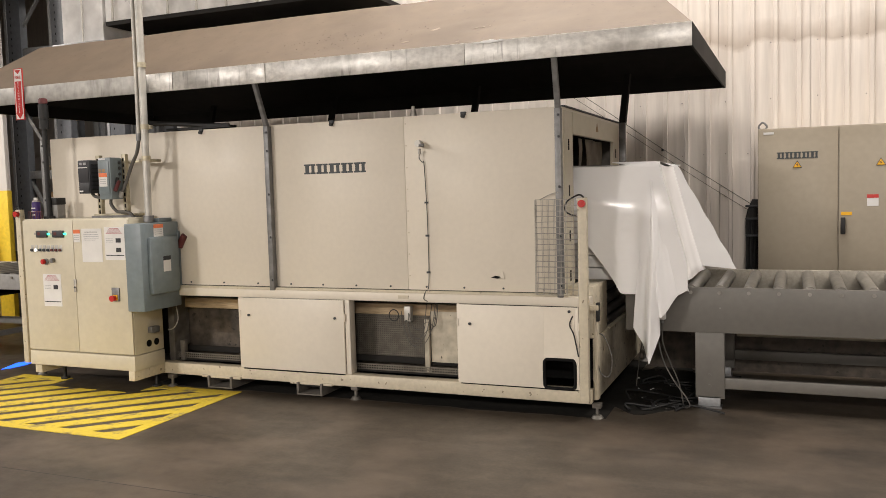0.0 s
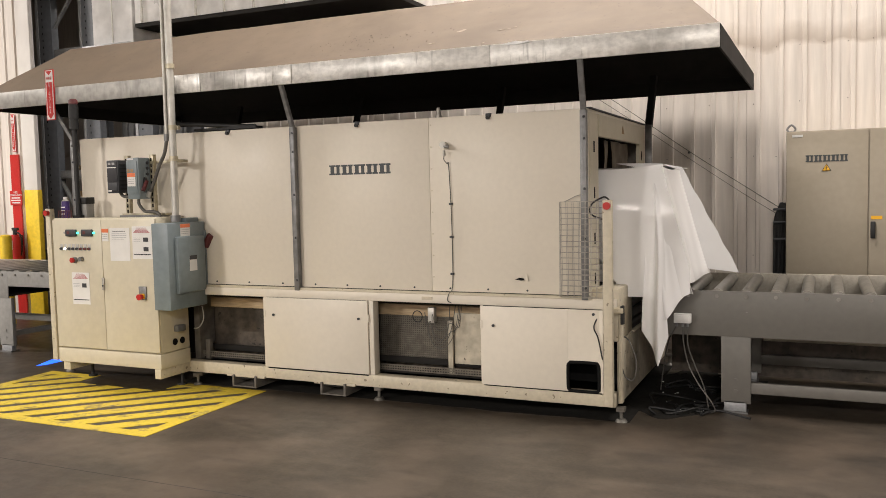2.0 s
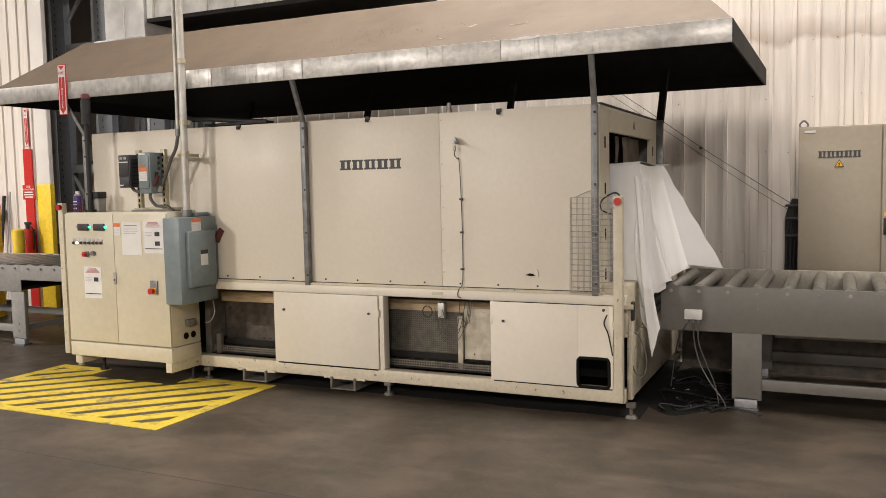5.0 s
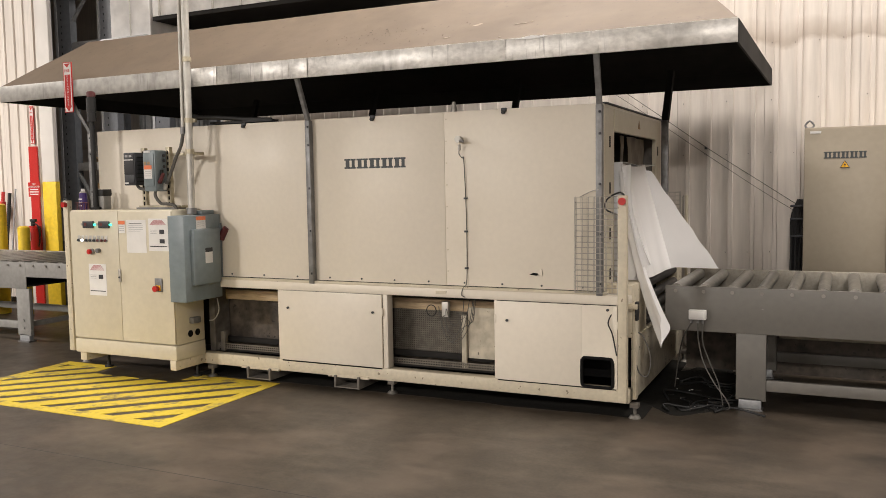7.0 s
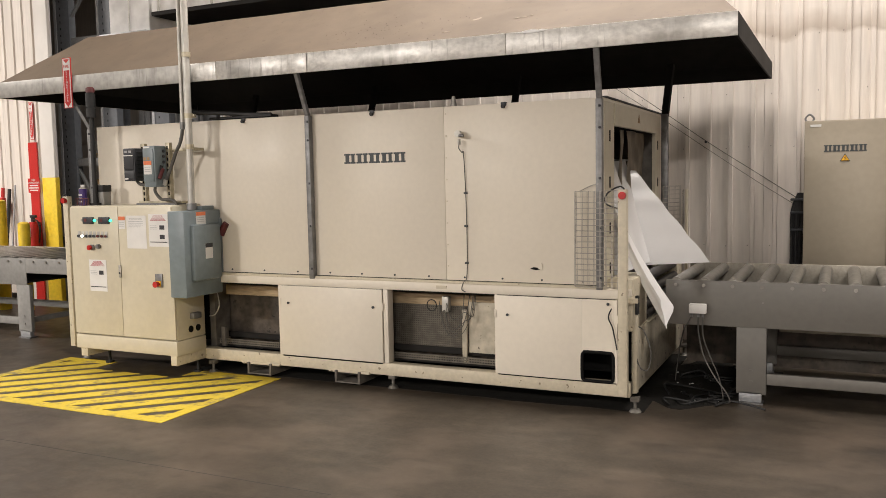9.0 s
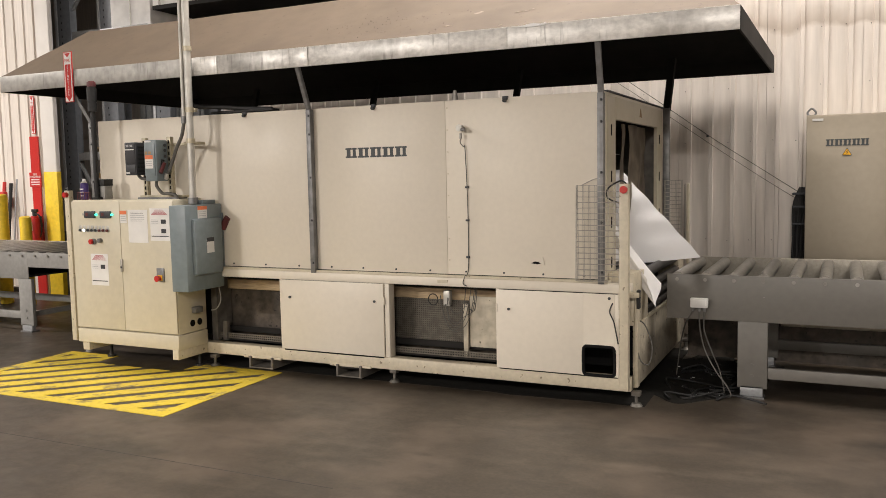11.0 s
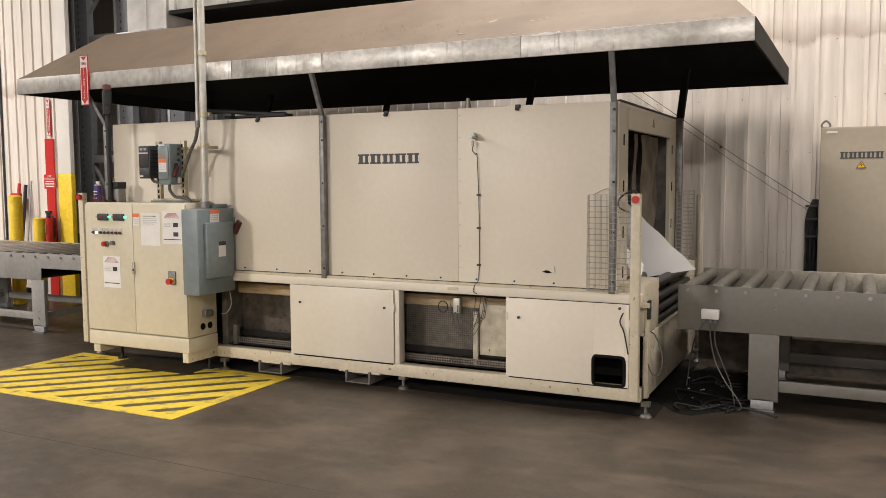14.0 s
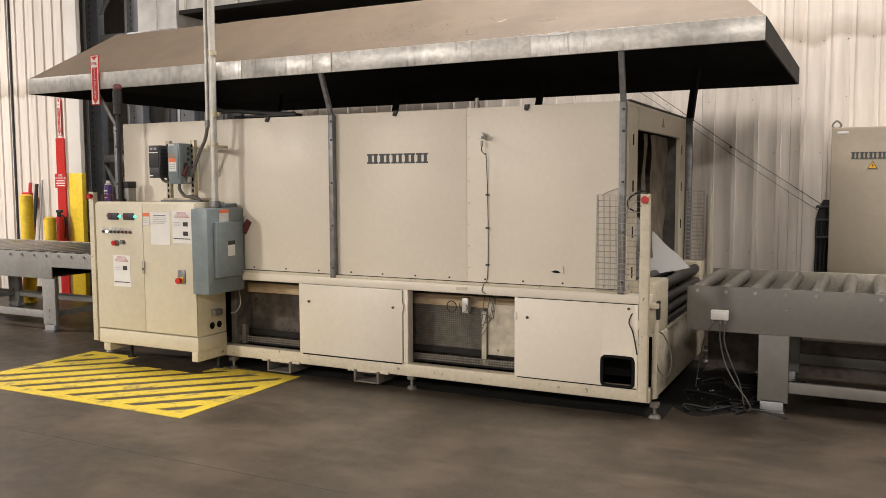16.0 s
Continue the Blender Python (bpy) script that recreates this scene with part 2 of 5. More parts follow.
def floor_material():
    m = material("polished_concrete", (0.050, 0.0395, 0.0285), 0.44, grain=0.13, grain_scale=45, stain=(0.036, 0.030, 0.024), stain_scale=0.9, stain_amount=0.75, bump=0.03, bump_scale=26, spec=0.38)
    nt = m.node_tree
    bsdf = nt.nodes["Principled BSDF"]
    src = bsdf.inputs["Base Color"].links[0].from_socket
    n = nt.nodes.new("ShaderNodeTexNoise")
    n.inputs["Scale"].default_value, n.inputs["Detail"].default_value, n.inputs["Distortion"].default_value = 1.5, 8, 0.25
    geo = nt.nodes.new("ShaderNodeNewGeometry")
    mp = nt.nodes.new("ShaderNodeMapping")
    mp.inputs["Scale"].default_value = (0.8, 1.0, 1.0)
    nt.links.new(geo.outputs["Position"], mp.inputs["Vector"])
    nt.links.new(mp.outputs["Vector"], n.inputs["Vector"])
    r = nt.nodes.new("ShaderNodeMapRange")
    r.inputs[1].default_value, r.inputs[2].default_value, r.inputs[4].default_value = 0.46, 0.66, 0.9
    nt.links.new(n.outputs["Fac"], r.inputs[0])
    mix = nt.nodes.new("ShaderNodeMix")
    mix.data_type = "RGBA"
    nt.links.new(r.outputs[0], mix.inputs[0])
    nt.links.new(src, mix.inputs[6])
    mix.inputs[7].default_value = (0.090, 0.069, 0.051, 1)
    # fine scuffs and tyre marks
    scuff = nt.nodes.new("ShaderNodeTexNoise")
    scuff.inputs["Scale"].default_value, scuff.inputs["Detail"].default_value, scuff.inputs["Distortion"].default_value = 6.0, 10, 0.4
    mp2 = nt.nodes.new("ShaderNodeMapping")
    mp2.inputs["Scale"].default_value, mp2.inputs["Rotation"].default_value = (0.7, 1.3, 1.0), (0, 0, 0.4)
    nt.links.new(geo.outputs["Position"], mp2.inputs["Vector"])
    nt.links.new(mp2.outputs["Vector"], scuff.inputs["Vector"])
    last = mix.outputs[2]
    for lo, hi, top, col in ((0.54, 0.70, 0.28, (0.110, 0.086, 0.063, 1)), (0.44, 0.32, 0.35, (0.029, 0.024, 0.019, 1))):
        r2 = nt.nodes.new("ShaderNodeMapRange")
        r2.inputs[1].default_value, r2.inputs[2].default_value, r2.inputs[4].default_value = lo, hi, top
        nt.links.new(scuff.outputs["Fac"], r2.inputs[0])
        m2 = nt.nodes.new("ShaderNodeMix")
        m2.data_type = "RGBA"
        nt.links.new(r2.outputs[0], m2.inputs[0])
        nt.links.new(last, m2.inputs[6])
        m2.inputs[7].default_value = col
        last = m2.outputs[2]
    # pale drag marks crossing the slab
    drag = nt.nodes.new("ShaderNodeTexNoise")
    drag.inputs["Scale"].default_value, drag.inputs["Detail"].default_value = 1.0, 6
    mp3 = nt.nodes.new("ShaderNodeMapping")
    mp3.inputs["Scale"].default_value, mp3.inputs["Rotation"].default_value = (1.6, 7.0, 1.0), (0, 0, -0.75)
    nt.links.new(geo.outputs["Position"], mp3.inputs["Vector"])
    nt.links.new(mp3.outputs["Vector"], drag.inputs["Vector"])
    r3 = nt.nodes.new("ShaderNodeMapRange")
    r3.inputs[1].default_value, r3.inputs[2].default_value, r3.inputs[4].default_value = 0.52, 0.74, 0.28
    nt.links.new(drag.outputs["Fac"], r3.inputs[0])
    m3 = nt.nodes.new("ShaderNodeMix")
    m3.data_type = "RGBA"
    nt.links.new(r3.outputs[0], m3.inputs[0])
    nt.links.new(last, m3.inputs[6])
    m3.inputs[7].default_value = (0.12, 0.096, 0.072, 1)
    nt.links.new(m3.outputs[2], bsdf.inputs["Base Color"])
    return m


def film_material():
    m = material("white_plastic_film", (0.955, 0.95, 0.945), 0.17, grain=0.008, grain_scale=5)
    nt = m.node_tree
    bsdf = nt.nodes["Principled BSDF"]
    trans = nt.nodes.new("ShaderNodeBsdfTranslucent")
    trans.inputs["Color"].default_value = (0.8, 0.78, 0.76, 1)
    mix = nt.nodes.new("ShaderNodeMixShader")
    mix.inputs[0].default_value = 0.05
    nt.links.new(bsdf.outputs[0], mix.inputs[1])
    nt.links.new(trans.outputs[0], mix.inputs[2])
    nt.links.new(mix.outputs[0], nt.nodes["Material Output"].inputs["Surface"])
    return m


def marking_material():
    m = material("worn_yellow_floor_paint", (0.60, 0.45, 0.035), 0.5, grain=0.05, grain_scale=25, stain=(0.50, 0.36, 0.05), stain_scale=3, stain_amount=0.5)
    nt = m.node_tree
    bsdf = nt.nodes["Principled BSDF"]
    src = bsdf.inputs["Base Color"].links[0].from_socket
    n = nt.nodes.new("ShaderNodeTexNoise")
    n.inputs["Scale"].default_value, n.inputs["Detail"].default_value, n.inputs["Roughness"].default_value = 5.0, 12, 0.72
    geo = nt.nodes.new("ShaderNodeNewGeometry")
    nt.links.new(geo.outputs["Position"], n.inputs["Vector"])
    r = nt.nodes.new("ShaderNodeMapRange")
    r.inputs[1].default_value, r.inputs[2].default_value, r.inputs[4].default_value = 0.53, 0.64, 0.85
    nt.links.new(n.outputs["Fac"], r.inputs[0])
    mix = nt.nodes.new("ShaderNodeMix")
    mix.data_type = "RGBA"
    nt.links.new(r.outputs[0], mix.inputs[0])
    nt.links.new(src, mix.inputs[6])
    mix.inputs[7].default_value = (0.13, 0.11, 0.075, 1)
    nt.links.new(mix.outputs[2], bsdf.inputs["Base Color"])
    return m


CONCRETE, FILM, FLOOR_YELLOW = floor_material(), film_material(), marking_material()

# ---- building helpers ----
BASE = {}


def thing(name, at, label, category, group="", kind=""):
    ob = new(name)
    ob.location = at
    BASE[ob] = Vector(at)
    return tagged(ob, label, category, group, kind)


def mesh_of(name, bm, mat, smooth=True):
    me = bpy.data.meshes.new(name)
    bm.normal_update()
    bm.to_mesh(me)
    bm.free()
    me.materials.append(mat)
    if smooth:
        me.shade_smooth()
        me.set_sharp_from_angle(angle=radians(35))
    return me


def part(name, bm, mat, parent, label="", smooth=True):
    """One mesh under a thing or under a part, given in the place's own coordinates."""
    root = parent
    while root.parent:
        root = root.parent
    bmesh.ops.translate(bm, verts=bm.verts, vec=-BASE[root])
    ob = new(name, mesh_of(name, bm, mat, smooth))
    ob.parent = parent
    return tagged(ob, label)


def solo(name, bm, mat, label, category, kind="", group="", at=None):
    """A thing of one mesh."""
    if at:
        bmesh.ops.translate(bm, verts=bm.verts, vec=-Vector(at))
    ob = new(name, mesh_of(name, bm, mat))
    if at:
        ob.location = at
    BASE[ob] = Vector(at or (0, 0, 0))
    return tagged(ob, label, category, group, kind)


def box(x0, x1, y0, y1, z0, z1, bevel=0.0, bm=None):
    one = bmesh.new()
    bmesh.ops.create_cube(one, size=1)
    for v in one.verts:
        v.co = Vector(((x0 + x1) / 2 + v.co.x * (x1 - x0), (y0 + y1) / 2 + v.co.y * (y1 - y0), (z0 + z1) / 2 + v.co.z * (z1 - z0)))
    if bevel:
        bmesh.ops.bevel(one, geom=one.edges[:], offset=bevel, segments=2, affect="EDGES", profile=0.5)
    return add(bm, one)


def add(bm, one):
    if bm is None:
        return one
    me = bpy.data.meshes.new("piece")
    one.to_mesh(me)
    one.free()
    bm.from_mesh(me)
    bpy.data.meshes.remove(me)
    return bm


def rod(a, b, r, seg=12, bm=None, r2=None, bevel=0.0):
    one = bmesh.new()
    a, b = Vector(a), Vector(b)
    bmesh.ops.create_cone(one, cap_ends=True, segments=seg, radius1=r, radius2=r if r2 is None else r2, depth=(b - a).length)
    if bevel:
        bmesh.ops.bevel(one, geom=[e for e in one.edges if e.calc_face_angle(0) > 1.0], offset=bevel, segments=2, affect="EDGES")
    m = Matrix.Translation((a + b) / 2) @ (b - a).to_track_quat("Z", "Y").to_matrix().to_4x4()
    bmesh.ops.transform(one, matrix=m, verts=one.verts)
    return add(bm, one)


def beam(a, b, w, h, bm=None, bevel=0.0):
    """A square bar from a to b, w wide across, h high."""
    one = bmesh.new()
    a, b = Vector(a), Vector(b)
    bmesh.ops.create_cube(one, size=1)
    for v in one.verts:
        v.co = Vector((v.co.x * w, v.co.y * h, v.co.z * (b - a).length))
    if bevel:
        bmesh.ops.bevel(one, geom=one.edges[:], offset=bevel, segments=1, affect="EDGES")
    m = Matrix.Translation((a + b) / 2) @ (b - a).to_track_quat("Z", "Y").to_matrix().to_4x4()
    bmesh.ops.transform(one, matrix=m, verts=one.verts)
    return add(bm, one)


def tube(points, r, seg=8, bm=None, smooth=6):
    """A bent cable or hose through the points."""
    pts = [Vector(p) for p in points]
    fine = []
    for i in range(len(pts) - 1):
        p0, p1, p2, p3 = pts[max(i - 1, 0)], pts[i], pts[i + 1], pts[min(i + 2, len(pts) - 1)]
        for k in range(smooth):
            t = k / smooth
            fine.append(0.5 * (2 * p1 + (p2 - p0) * t + (2 * p0 - 5 * p1 + 4 * p2 - p3) * t * t + (3 * p1 - p0 - 3 * p2 + p3) * t ** 3))
    fine.append(pts[-1])
    one = bmesh.new()
    rings = []
    for i, p in enumerate(fine):
        d = (fine[min(i + 1, len(fine) - 1)] - fine[max(i - 1, 0)]).normalized()
        side = d.cross(Vector((0.31, 0.52, 0.79))).normalized()
        up = d.cross(side)
        rings.append([one.verts.new(p + r * (math.cos(2 * math.pi * k / seg) * side + math.sin(2 * math.pi * k / seg) * up)) for k in range(seg)])
    for a, b in zip(rings, rings[1:]):
        for k in range(seg):
            one.faces.new((a[k], a[(k + 1) % seg], b[(k + 1) % seg], b[k]))
    one.faces.new(rings[0]), one.faces.new(rings[-1])
    bmesh.ops.recalc_face_normals(one, faces=one.faces[:])
    return add(bm, one)


def prism(outline, a, b, axis="y", bm=None, bevel=0.0):
    """An outline of (u, v) pairs drawn out from a to b along an axis."""
    one = bmesh.new()
    order = {"x": lambda u, v, w: (w, u, v), "y": lambda u, v, w: (u, w, v), "z": lambda u, v, w: (u, v, w)}[axis]
    lo = [one.verts.new(order(u, v, a)) for u, v in outline]
    hi = [one.verts.new(order(u, v, b)) for u, v in outline]
    one.faces.new(lo), one.faces.new(hi)
    for i in range(len(outline)):
        j = (i + 1) % len(outline)
        one.faces.new((lo[i], lo[j], hi[j], hi[i]))
    bmesh.ops.recalc_face_normals(one, faces=one.faces[:])
    if bevel:
        bmesh.ops.bevel(one, geom=one.edges[:], offset=bevel, segments=2, affect="EDGES")
    return add(bm, one)


def lettering(text, size, m, mat, parent, name="lettering"):
    """Words in the built-in font as a thin mesh under its thing."""
    cu = bpy.data.curves.new(name, "FONT")
    cu.body, cu.size, cu.extrude, cu.align_x, cu.align_y = text, size, 0.0006, "CENTER", "CENTER"
    tmp = new("text_form", cu)
    me = bpy.data.meshes.new_from_object(tmp.evaluated_get(bpy.context.evaluated_depsgraph_get()))
    bpy.data.objects.remove(tmp)
    bm = bmesh.new()
    bm.from_mesh(me)
    bmesh.ops.transform(bm, matrix=m, verts=bm.verts)
    return part(name, bm, mat, parent)


FRONT = pose(0, 0, 0, 90, 0, 0)  # faces towards -y

# ---- the hall ----
WALL_Y = 2.85
floor = solo("floor", box(-24, 16, -24, 14, -0.3, 0.0), CONCRETE, "grey-brown polished concrete slab, scuffed and stained", "floor", "structure")
ceiling = solo("ceiling", box(-24, 16, -24, 14, 9.0, 9.2), CEIL, "dull grey sheet-metal hall ceiling", "ceiling", "structure")
solo("wall_west", box(-24.2, -24, -24, 14, 0, 9), WALL, "plain white hall wall", "wall", "structure")
solo("wall_east", box(16, 16.2, -24, 14, 0, 9), WALL, "plain white hall wall", "wall", "structure")
solo("wall_south", box(-24, 16, -24.2, -24, 0, 9), WALL, "plain white hall wall", "wall", "structure")
solo("wall_far", box(-24, 16, 14, 14.2, 0, 9), WALL, "plain wall of the hall behind the racks", "wall", "structure")

wall = thing("wall_north", (0, WALL_Y, 0), "white ribbed sheet-metal wall with screws and dusty streaks", "wall", kind="structure")
part("wall_core", box(-5.95, 16, WALL_Y + 0.03, WALL_Y + 0.15, 0, 9), WALL, wall)
part("wall_core", box(-24, -9.24, WALL_Y + 0.03, WALL_Y + 0.15, 0, 9), WALL, wall)
part("wall_core", box(-9.24, -5.95, WALL_Y + 0.03, WALL_Y + 0.15, 5.2, 9), WALL, wall)


def panel_mesh(pitch=0.2032, ribs=4, top=9.0):
    """One wall sheet, ribbed, 4 mm thick edges turned back."""
    bm = bmesh.new()
    prof = []
    for k in range(ribs):
        x = k * pitch
        prof += [(x, 0.0), (x + pitch / 2 - 0.022, 0.0), (x + pitch / 2 - 0.017, -0.022), (x + pitch / 2 + 0.017, -0.022), (x + pitch / 2 + 0.022, 0.0)]
    prof.append((ribs * pitch - 0.003, 0.0))
    prof += [(ribs * pitch - 0.003, 0.03), (0.0, 0.03)]
    lo = [bm.verts.new((x, y, 0)) for x, y in prof]
    hi = [bm.verts.new((x, y, top)) for x, y in prof]
    for i in range(len(prof) - 1):
        bm.faces.new((lo[i], lo[i + 1], hi[i + 1], hi[i]))
    bm.faces.new(hi)
    bmesh.ops.recalc_face_normals(bm, faces=bm.faces[:])
    return mesh_of("wall_sheet", bm, WALL)


sheet_mesh = panel_mesh()


def wall_sheet(x, z0=0.0):
    ob = new("wall_sheet", sheet_mesh)
    ob.parent, ob.location = wall, (x, 0, z0)


for k in range(27):
    wall_sheet(-5.9494 + k * 0.8128)
for k in range(17):
    wall_sheet(-9.24 - 0.8128 - k * 0.8128)
for k in range(3):
    wall_sheet(-8.9 + k * 0.98, 5.2)
screw = bmesh.new()
bmesh.ops.create_cone(screw, cap_ends=True, segments=8, radius1=0.0048, radius2=0.0035, depth=0.008, matrix=pose(0, 0, 0, 90, 0, 0))
screw_mesh = mesh_of("wall_screw", screw, DARK_GREY)
for row, z in enumerate((2.942, 2.419, 1.914, 0.96)):
    for k in range(18):
        ob = new("wall_screw", screw_mesh)
        ob.parent, ob.location = wall, (-1.42 + 0.2032 * k * (1 + (row == 1)), -0.003, z + 0.006 * math.sin(k * 2.1))
part("wall_seam", box(-10.48, -10.46, WALL_Y - 0.03, WALL_Y, 0, 9), DARK_GREY, wall)

# steel column by the rack opening
column = thing("steel_column", (-9.1, 2.9, 0), "white steel column painted yellow up to head height", "column")
part("shaft", box(-9.23, -8.97, 2.79, 2.86, 1.795, 9, 0.004), material("column_white", (0.78, 0.75, 0.71), 0.5, grain=0.015, grain_scale=8, stain=(0.62, 0.58, 0.53), stain_scale=2), column)
part("guard", box(-9.234, -8.966, 2.786, 2.864, 0, 1.795, 0.006), YELLOW, column, "yellow painted lower shaft")

# dark floor joint in front of the machine
joint = solo("floor_joint", box(-9, -1.2, -2.119, -2.1155, 0.0002, 0.001), INK, "thin dark saw-cut joint in the concrete", "joint", "structure")

# ---- yellow hatched marking ----
mark = thing("floor_marking", (-4.3, -0.7, 0), "worn yellow hatched keep-clear marking painted on concrete", "floor marking", kind="structure")
X0, X1, Y0, Y1 = -5.55, -3.05, -1.43, -0.03
for a in ((X0, X1, Y0, Y0 + 0.1), (X0, -4.93, Y1 - 0.1, Y1), (-3.94, X1, Y1 - 0.1, Y1), (X0, X0 + 0.1, Y0 + 0.1, Y1 - 0.1), (X1 - 0.1, X1, Y0 + 0.1, Y1 - 0.1)):
    part("border", box(*a, 0.0, 0.004), FLOOR_YELLOW, mark)


def clip_band(c0, c1, x0, x1, y0, y1):
    """The part of the band c0 < x - y < c1 within a rectangle."""
    poly = [(x0, y0), (x1, y0), (x1, y1), (x0, y1)]
    for c, sign in ((c0, 1), (c1, -1)):
        out = []
        for i, p in enumerate(poly):
            q = poly[(i + 1) % len(poly)]
            dp, dq = sign * (p[0] - p[1] - c), sign * (q[0] - q[1] - c)
            if dp >= 0:
                out.append(p)
            if dp * dq < 0:
                t = dp / (dp - dq)
                out.append((p[0] + t * (q[0] - p[0]), p[1] + t * (q[1] - p[1])))
        poly = out
        if len(poly) < 3:
            return None
    return poly


for k in range(13):
    for area in ((X0 + 0.1, X1 - 0.1, Y0 + 0.1, -0.327), (X0 + 0.1, -4.93, -0.327, Y1 - 0.1), (-3.94, X1 - 0.1, -0.327, Y1 - 0.1)):
        band = clip_band(-5.5225 + k * 0.325, -5.5225 + k * 0.325 + 0.2, *area)
        if band:
            part("stripe", prism(band, 0.0, 0.004, "z"), FLOOR_YELLOW, mark)

# ---- the shrink tunnel ----
tunnel = thing("shrink_tunnel", (-2.7, 1.0, 0), "long cream sheet-metal shrink tunnel on a low steel frame", "machine")
UX0, UX1, UY0, UY1, UZ0, UZ1 = -5.12, -0.274, 0.04, 2.084, 0.885, 2.211
for a, b in ((-5.12, -2.715), (-2.715, -1.508), (-1.508, -0.276)):
    panel = part("upper_panel", box(a + (0.0008 if a > -2 else 0.002), b - (0.0008 if -2 < b < -1 else 0.002), UY0, UY0 + 0.03, UZ0, UZ1, 0.004), CREAM, tunnel)
    n = max(2, round((b - a) / 0.33))
    for k in range(n):
        x = a + (k + 0.5) * (b - a) / n
        part("screw", rod((x, UY0 - 0.006, UZ0 + 0.03), (x, UY0 + 0.002, UZ0 + 0.03), 0.0075, 8), DARK_GREY, panel)
for k in range(8):
    z = 1.0 + k * 0.165
    part("rivet", rod((-1.49, UY0 - 0.004, z), (-1.49, UY0 + 0.002, z), 0.006, 8), CREAM_WORN, tunnel)
part("back_panel", box(UX0, UX1, UY1 - 0.03, UY1, UZ0, UZ1), CREAM, tunnel)
part("roof_panel", box(UX0, UX1 - 0.002, UY0 + 0.031, UY1 - 0.031, UZ1 - 0.02, UZ1 - 0.001), CREAM, tunnel)
# ends with their openings
for side, x0, x1 in (("infeed", UX1 - 0.03, UX1), ("outfeed", UX0, UX0 + 0.03)):
    part("end_frame", box(x0, x1, UY0 + 0.03, 0.325, UZ0 - 0.1, UZ1 - 0.022), CABINET, tunnel)
    part("end_frame", box(x0, x1, 1.835, UY1 - 0.03, UZ0 - 0.1, UZ1 - 0.022), CABINET, tunnel)
    part("end_header", box(x0, x1 + 0.006, 0.325, 1.835, 2.03, UZ1 - 0.022), CABINET, tunnel)
part("edge_trim", box(UX1 - 0.02, UX1 + 0.010, UY0 + 0.035, UY1, UZ1 + 0.001, UZ1 + 0.012), INK, tunnel, "dark gasket strip")
for y, z in ((0.2, 1.95), (0.2, 1.62), (0.2, 1.29), (0.2, 1.0), (1.93, 1.93), (1.93, 1.6), (1.93, 1.27)):
    part("slot", box(UX1 - 0.004, UX1 + 0.002, y - 0.016, y + 0.016, z - 0.04, z + 0.04, 0.0), REFRACT, tunnel)
tri = prism([(1.09, 2.085), (1.17, 2.085), (1.13, 2.155)], UX1 + 0.006, UX1 + 0.009, "x")
part("warning_label", tri, CARTON, tunnel, "faded warning triangle")
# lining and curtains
part("lining", box(UX0 + 0.05, UX1 - 0.04, 0.18, 0.2, 0.86, 2.05), DARK_STEEL, tunnel)
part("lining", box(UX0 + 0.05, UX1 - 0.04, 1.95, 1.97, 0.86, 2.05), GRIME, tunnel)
part("lining", box(UX0 + 0.05, UX1 - 0.04, 0.2, 1.95, 2.05, 2.08), DARK_STEEL, tunnel)
def curtain_strip(y0, y1, x, wave, z0=1.02, z1=2.03):
    bm = bmesh.new()
    n, m = 14, 12
    grid = []
    for i in range(m + 1):
        z = z1 + (z0 - z1) * i / m
        grid.append([])
        for k in range(n + 1):
            u = k / n
            amp = wave * (0.4 + 0.6 * i / m)
            grid[-1].append(bm.verts.new((x + amp * math.sin(u * 5.2 + 0.5 * math.sin(i * 0.5)) + 0.01 * math.sin(7 * u + i), y0 + (y1 - y0) * u + 0.015 * math.sin(i * 0.7 + y0 * 9), z)))
    for i in range(m):
        for k in range(n):
            bm.faces.new((grid[i][k], grid[i][k + 1], grid[i + 1][k + 1], grid[i + 1][k]))
    bmesh.ops.solidify(bm, geom=bm.faces[:], thickness=0.004)
    return part("curtain_strip", bm, CURTAIN, tunnel, "sooty grey heat curtain strip")


curtain_strip(1.14, 1.80, -0.37, 0.022)
curtain_strip(0.92, 1.05, -0.38, 0.012)
curtain_strip(0.3, 0.62, -0.55, 0.06, 1.75)
for y in (0.35, 1.0, 1.6):
    curtain_strip(y - 0.25, y + 0.3, -4.6, 0.05)

# lower frame
FX0, FX1 = -5.47, -0.09
part("top_beam", box(FX0, FX1, 0.0, 0.09, 0.80, 0.868, 0.005), CREAM, tunnel)
part("ledge", box(FX0 + 0.02, FX1 - 0.16, 0.002, 0.09, 0.868, 0.887, 0.003), CREAM_WORN, tunnel)
part("base_beam", box(FX0, FX1, 0.0, 0.09, 0.107, 0.205, 0.005), CREAM_WORN, tunnel)
part("back_beam", box(FX0, FX1, 2.03, 2.12, 0.107, 0.205), CREAM_WORN, tunnel)
part("back_skirt", box(FX0, FX1, 2.09, 2.12, 0.205, 0.885), CREAM, tunnel)
for x0, x1 in ((-3.07, -3.035), (-2.055, -2.012), (-1.1, -1.075)):
    part("upright", box(x0, x1, 0.002, 0.09, 0.205, 0.80, 0.003), CREAM, tunnel)
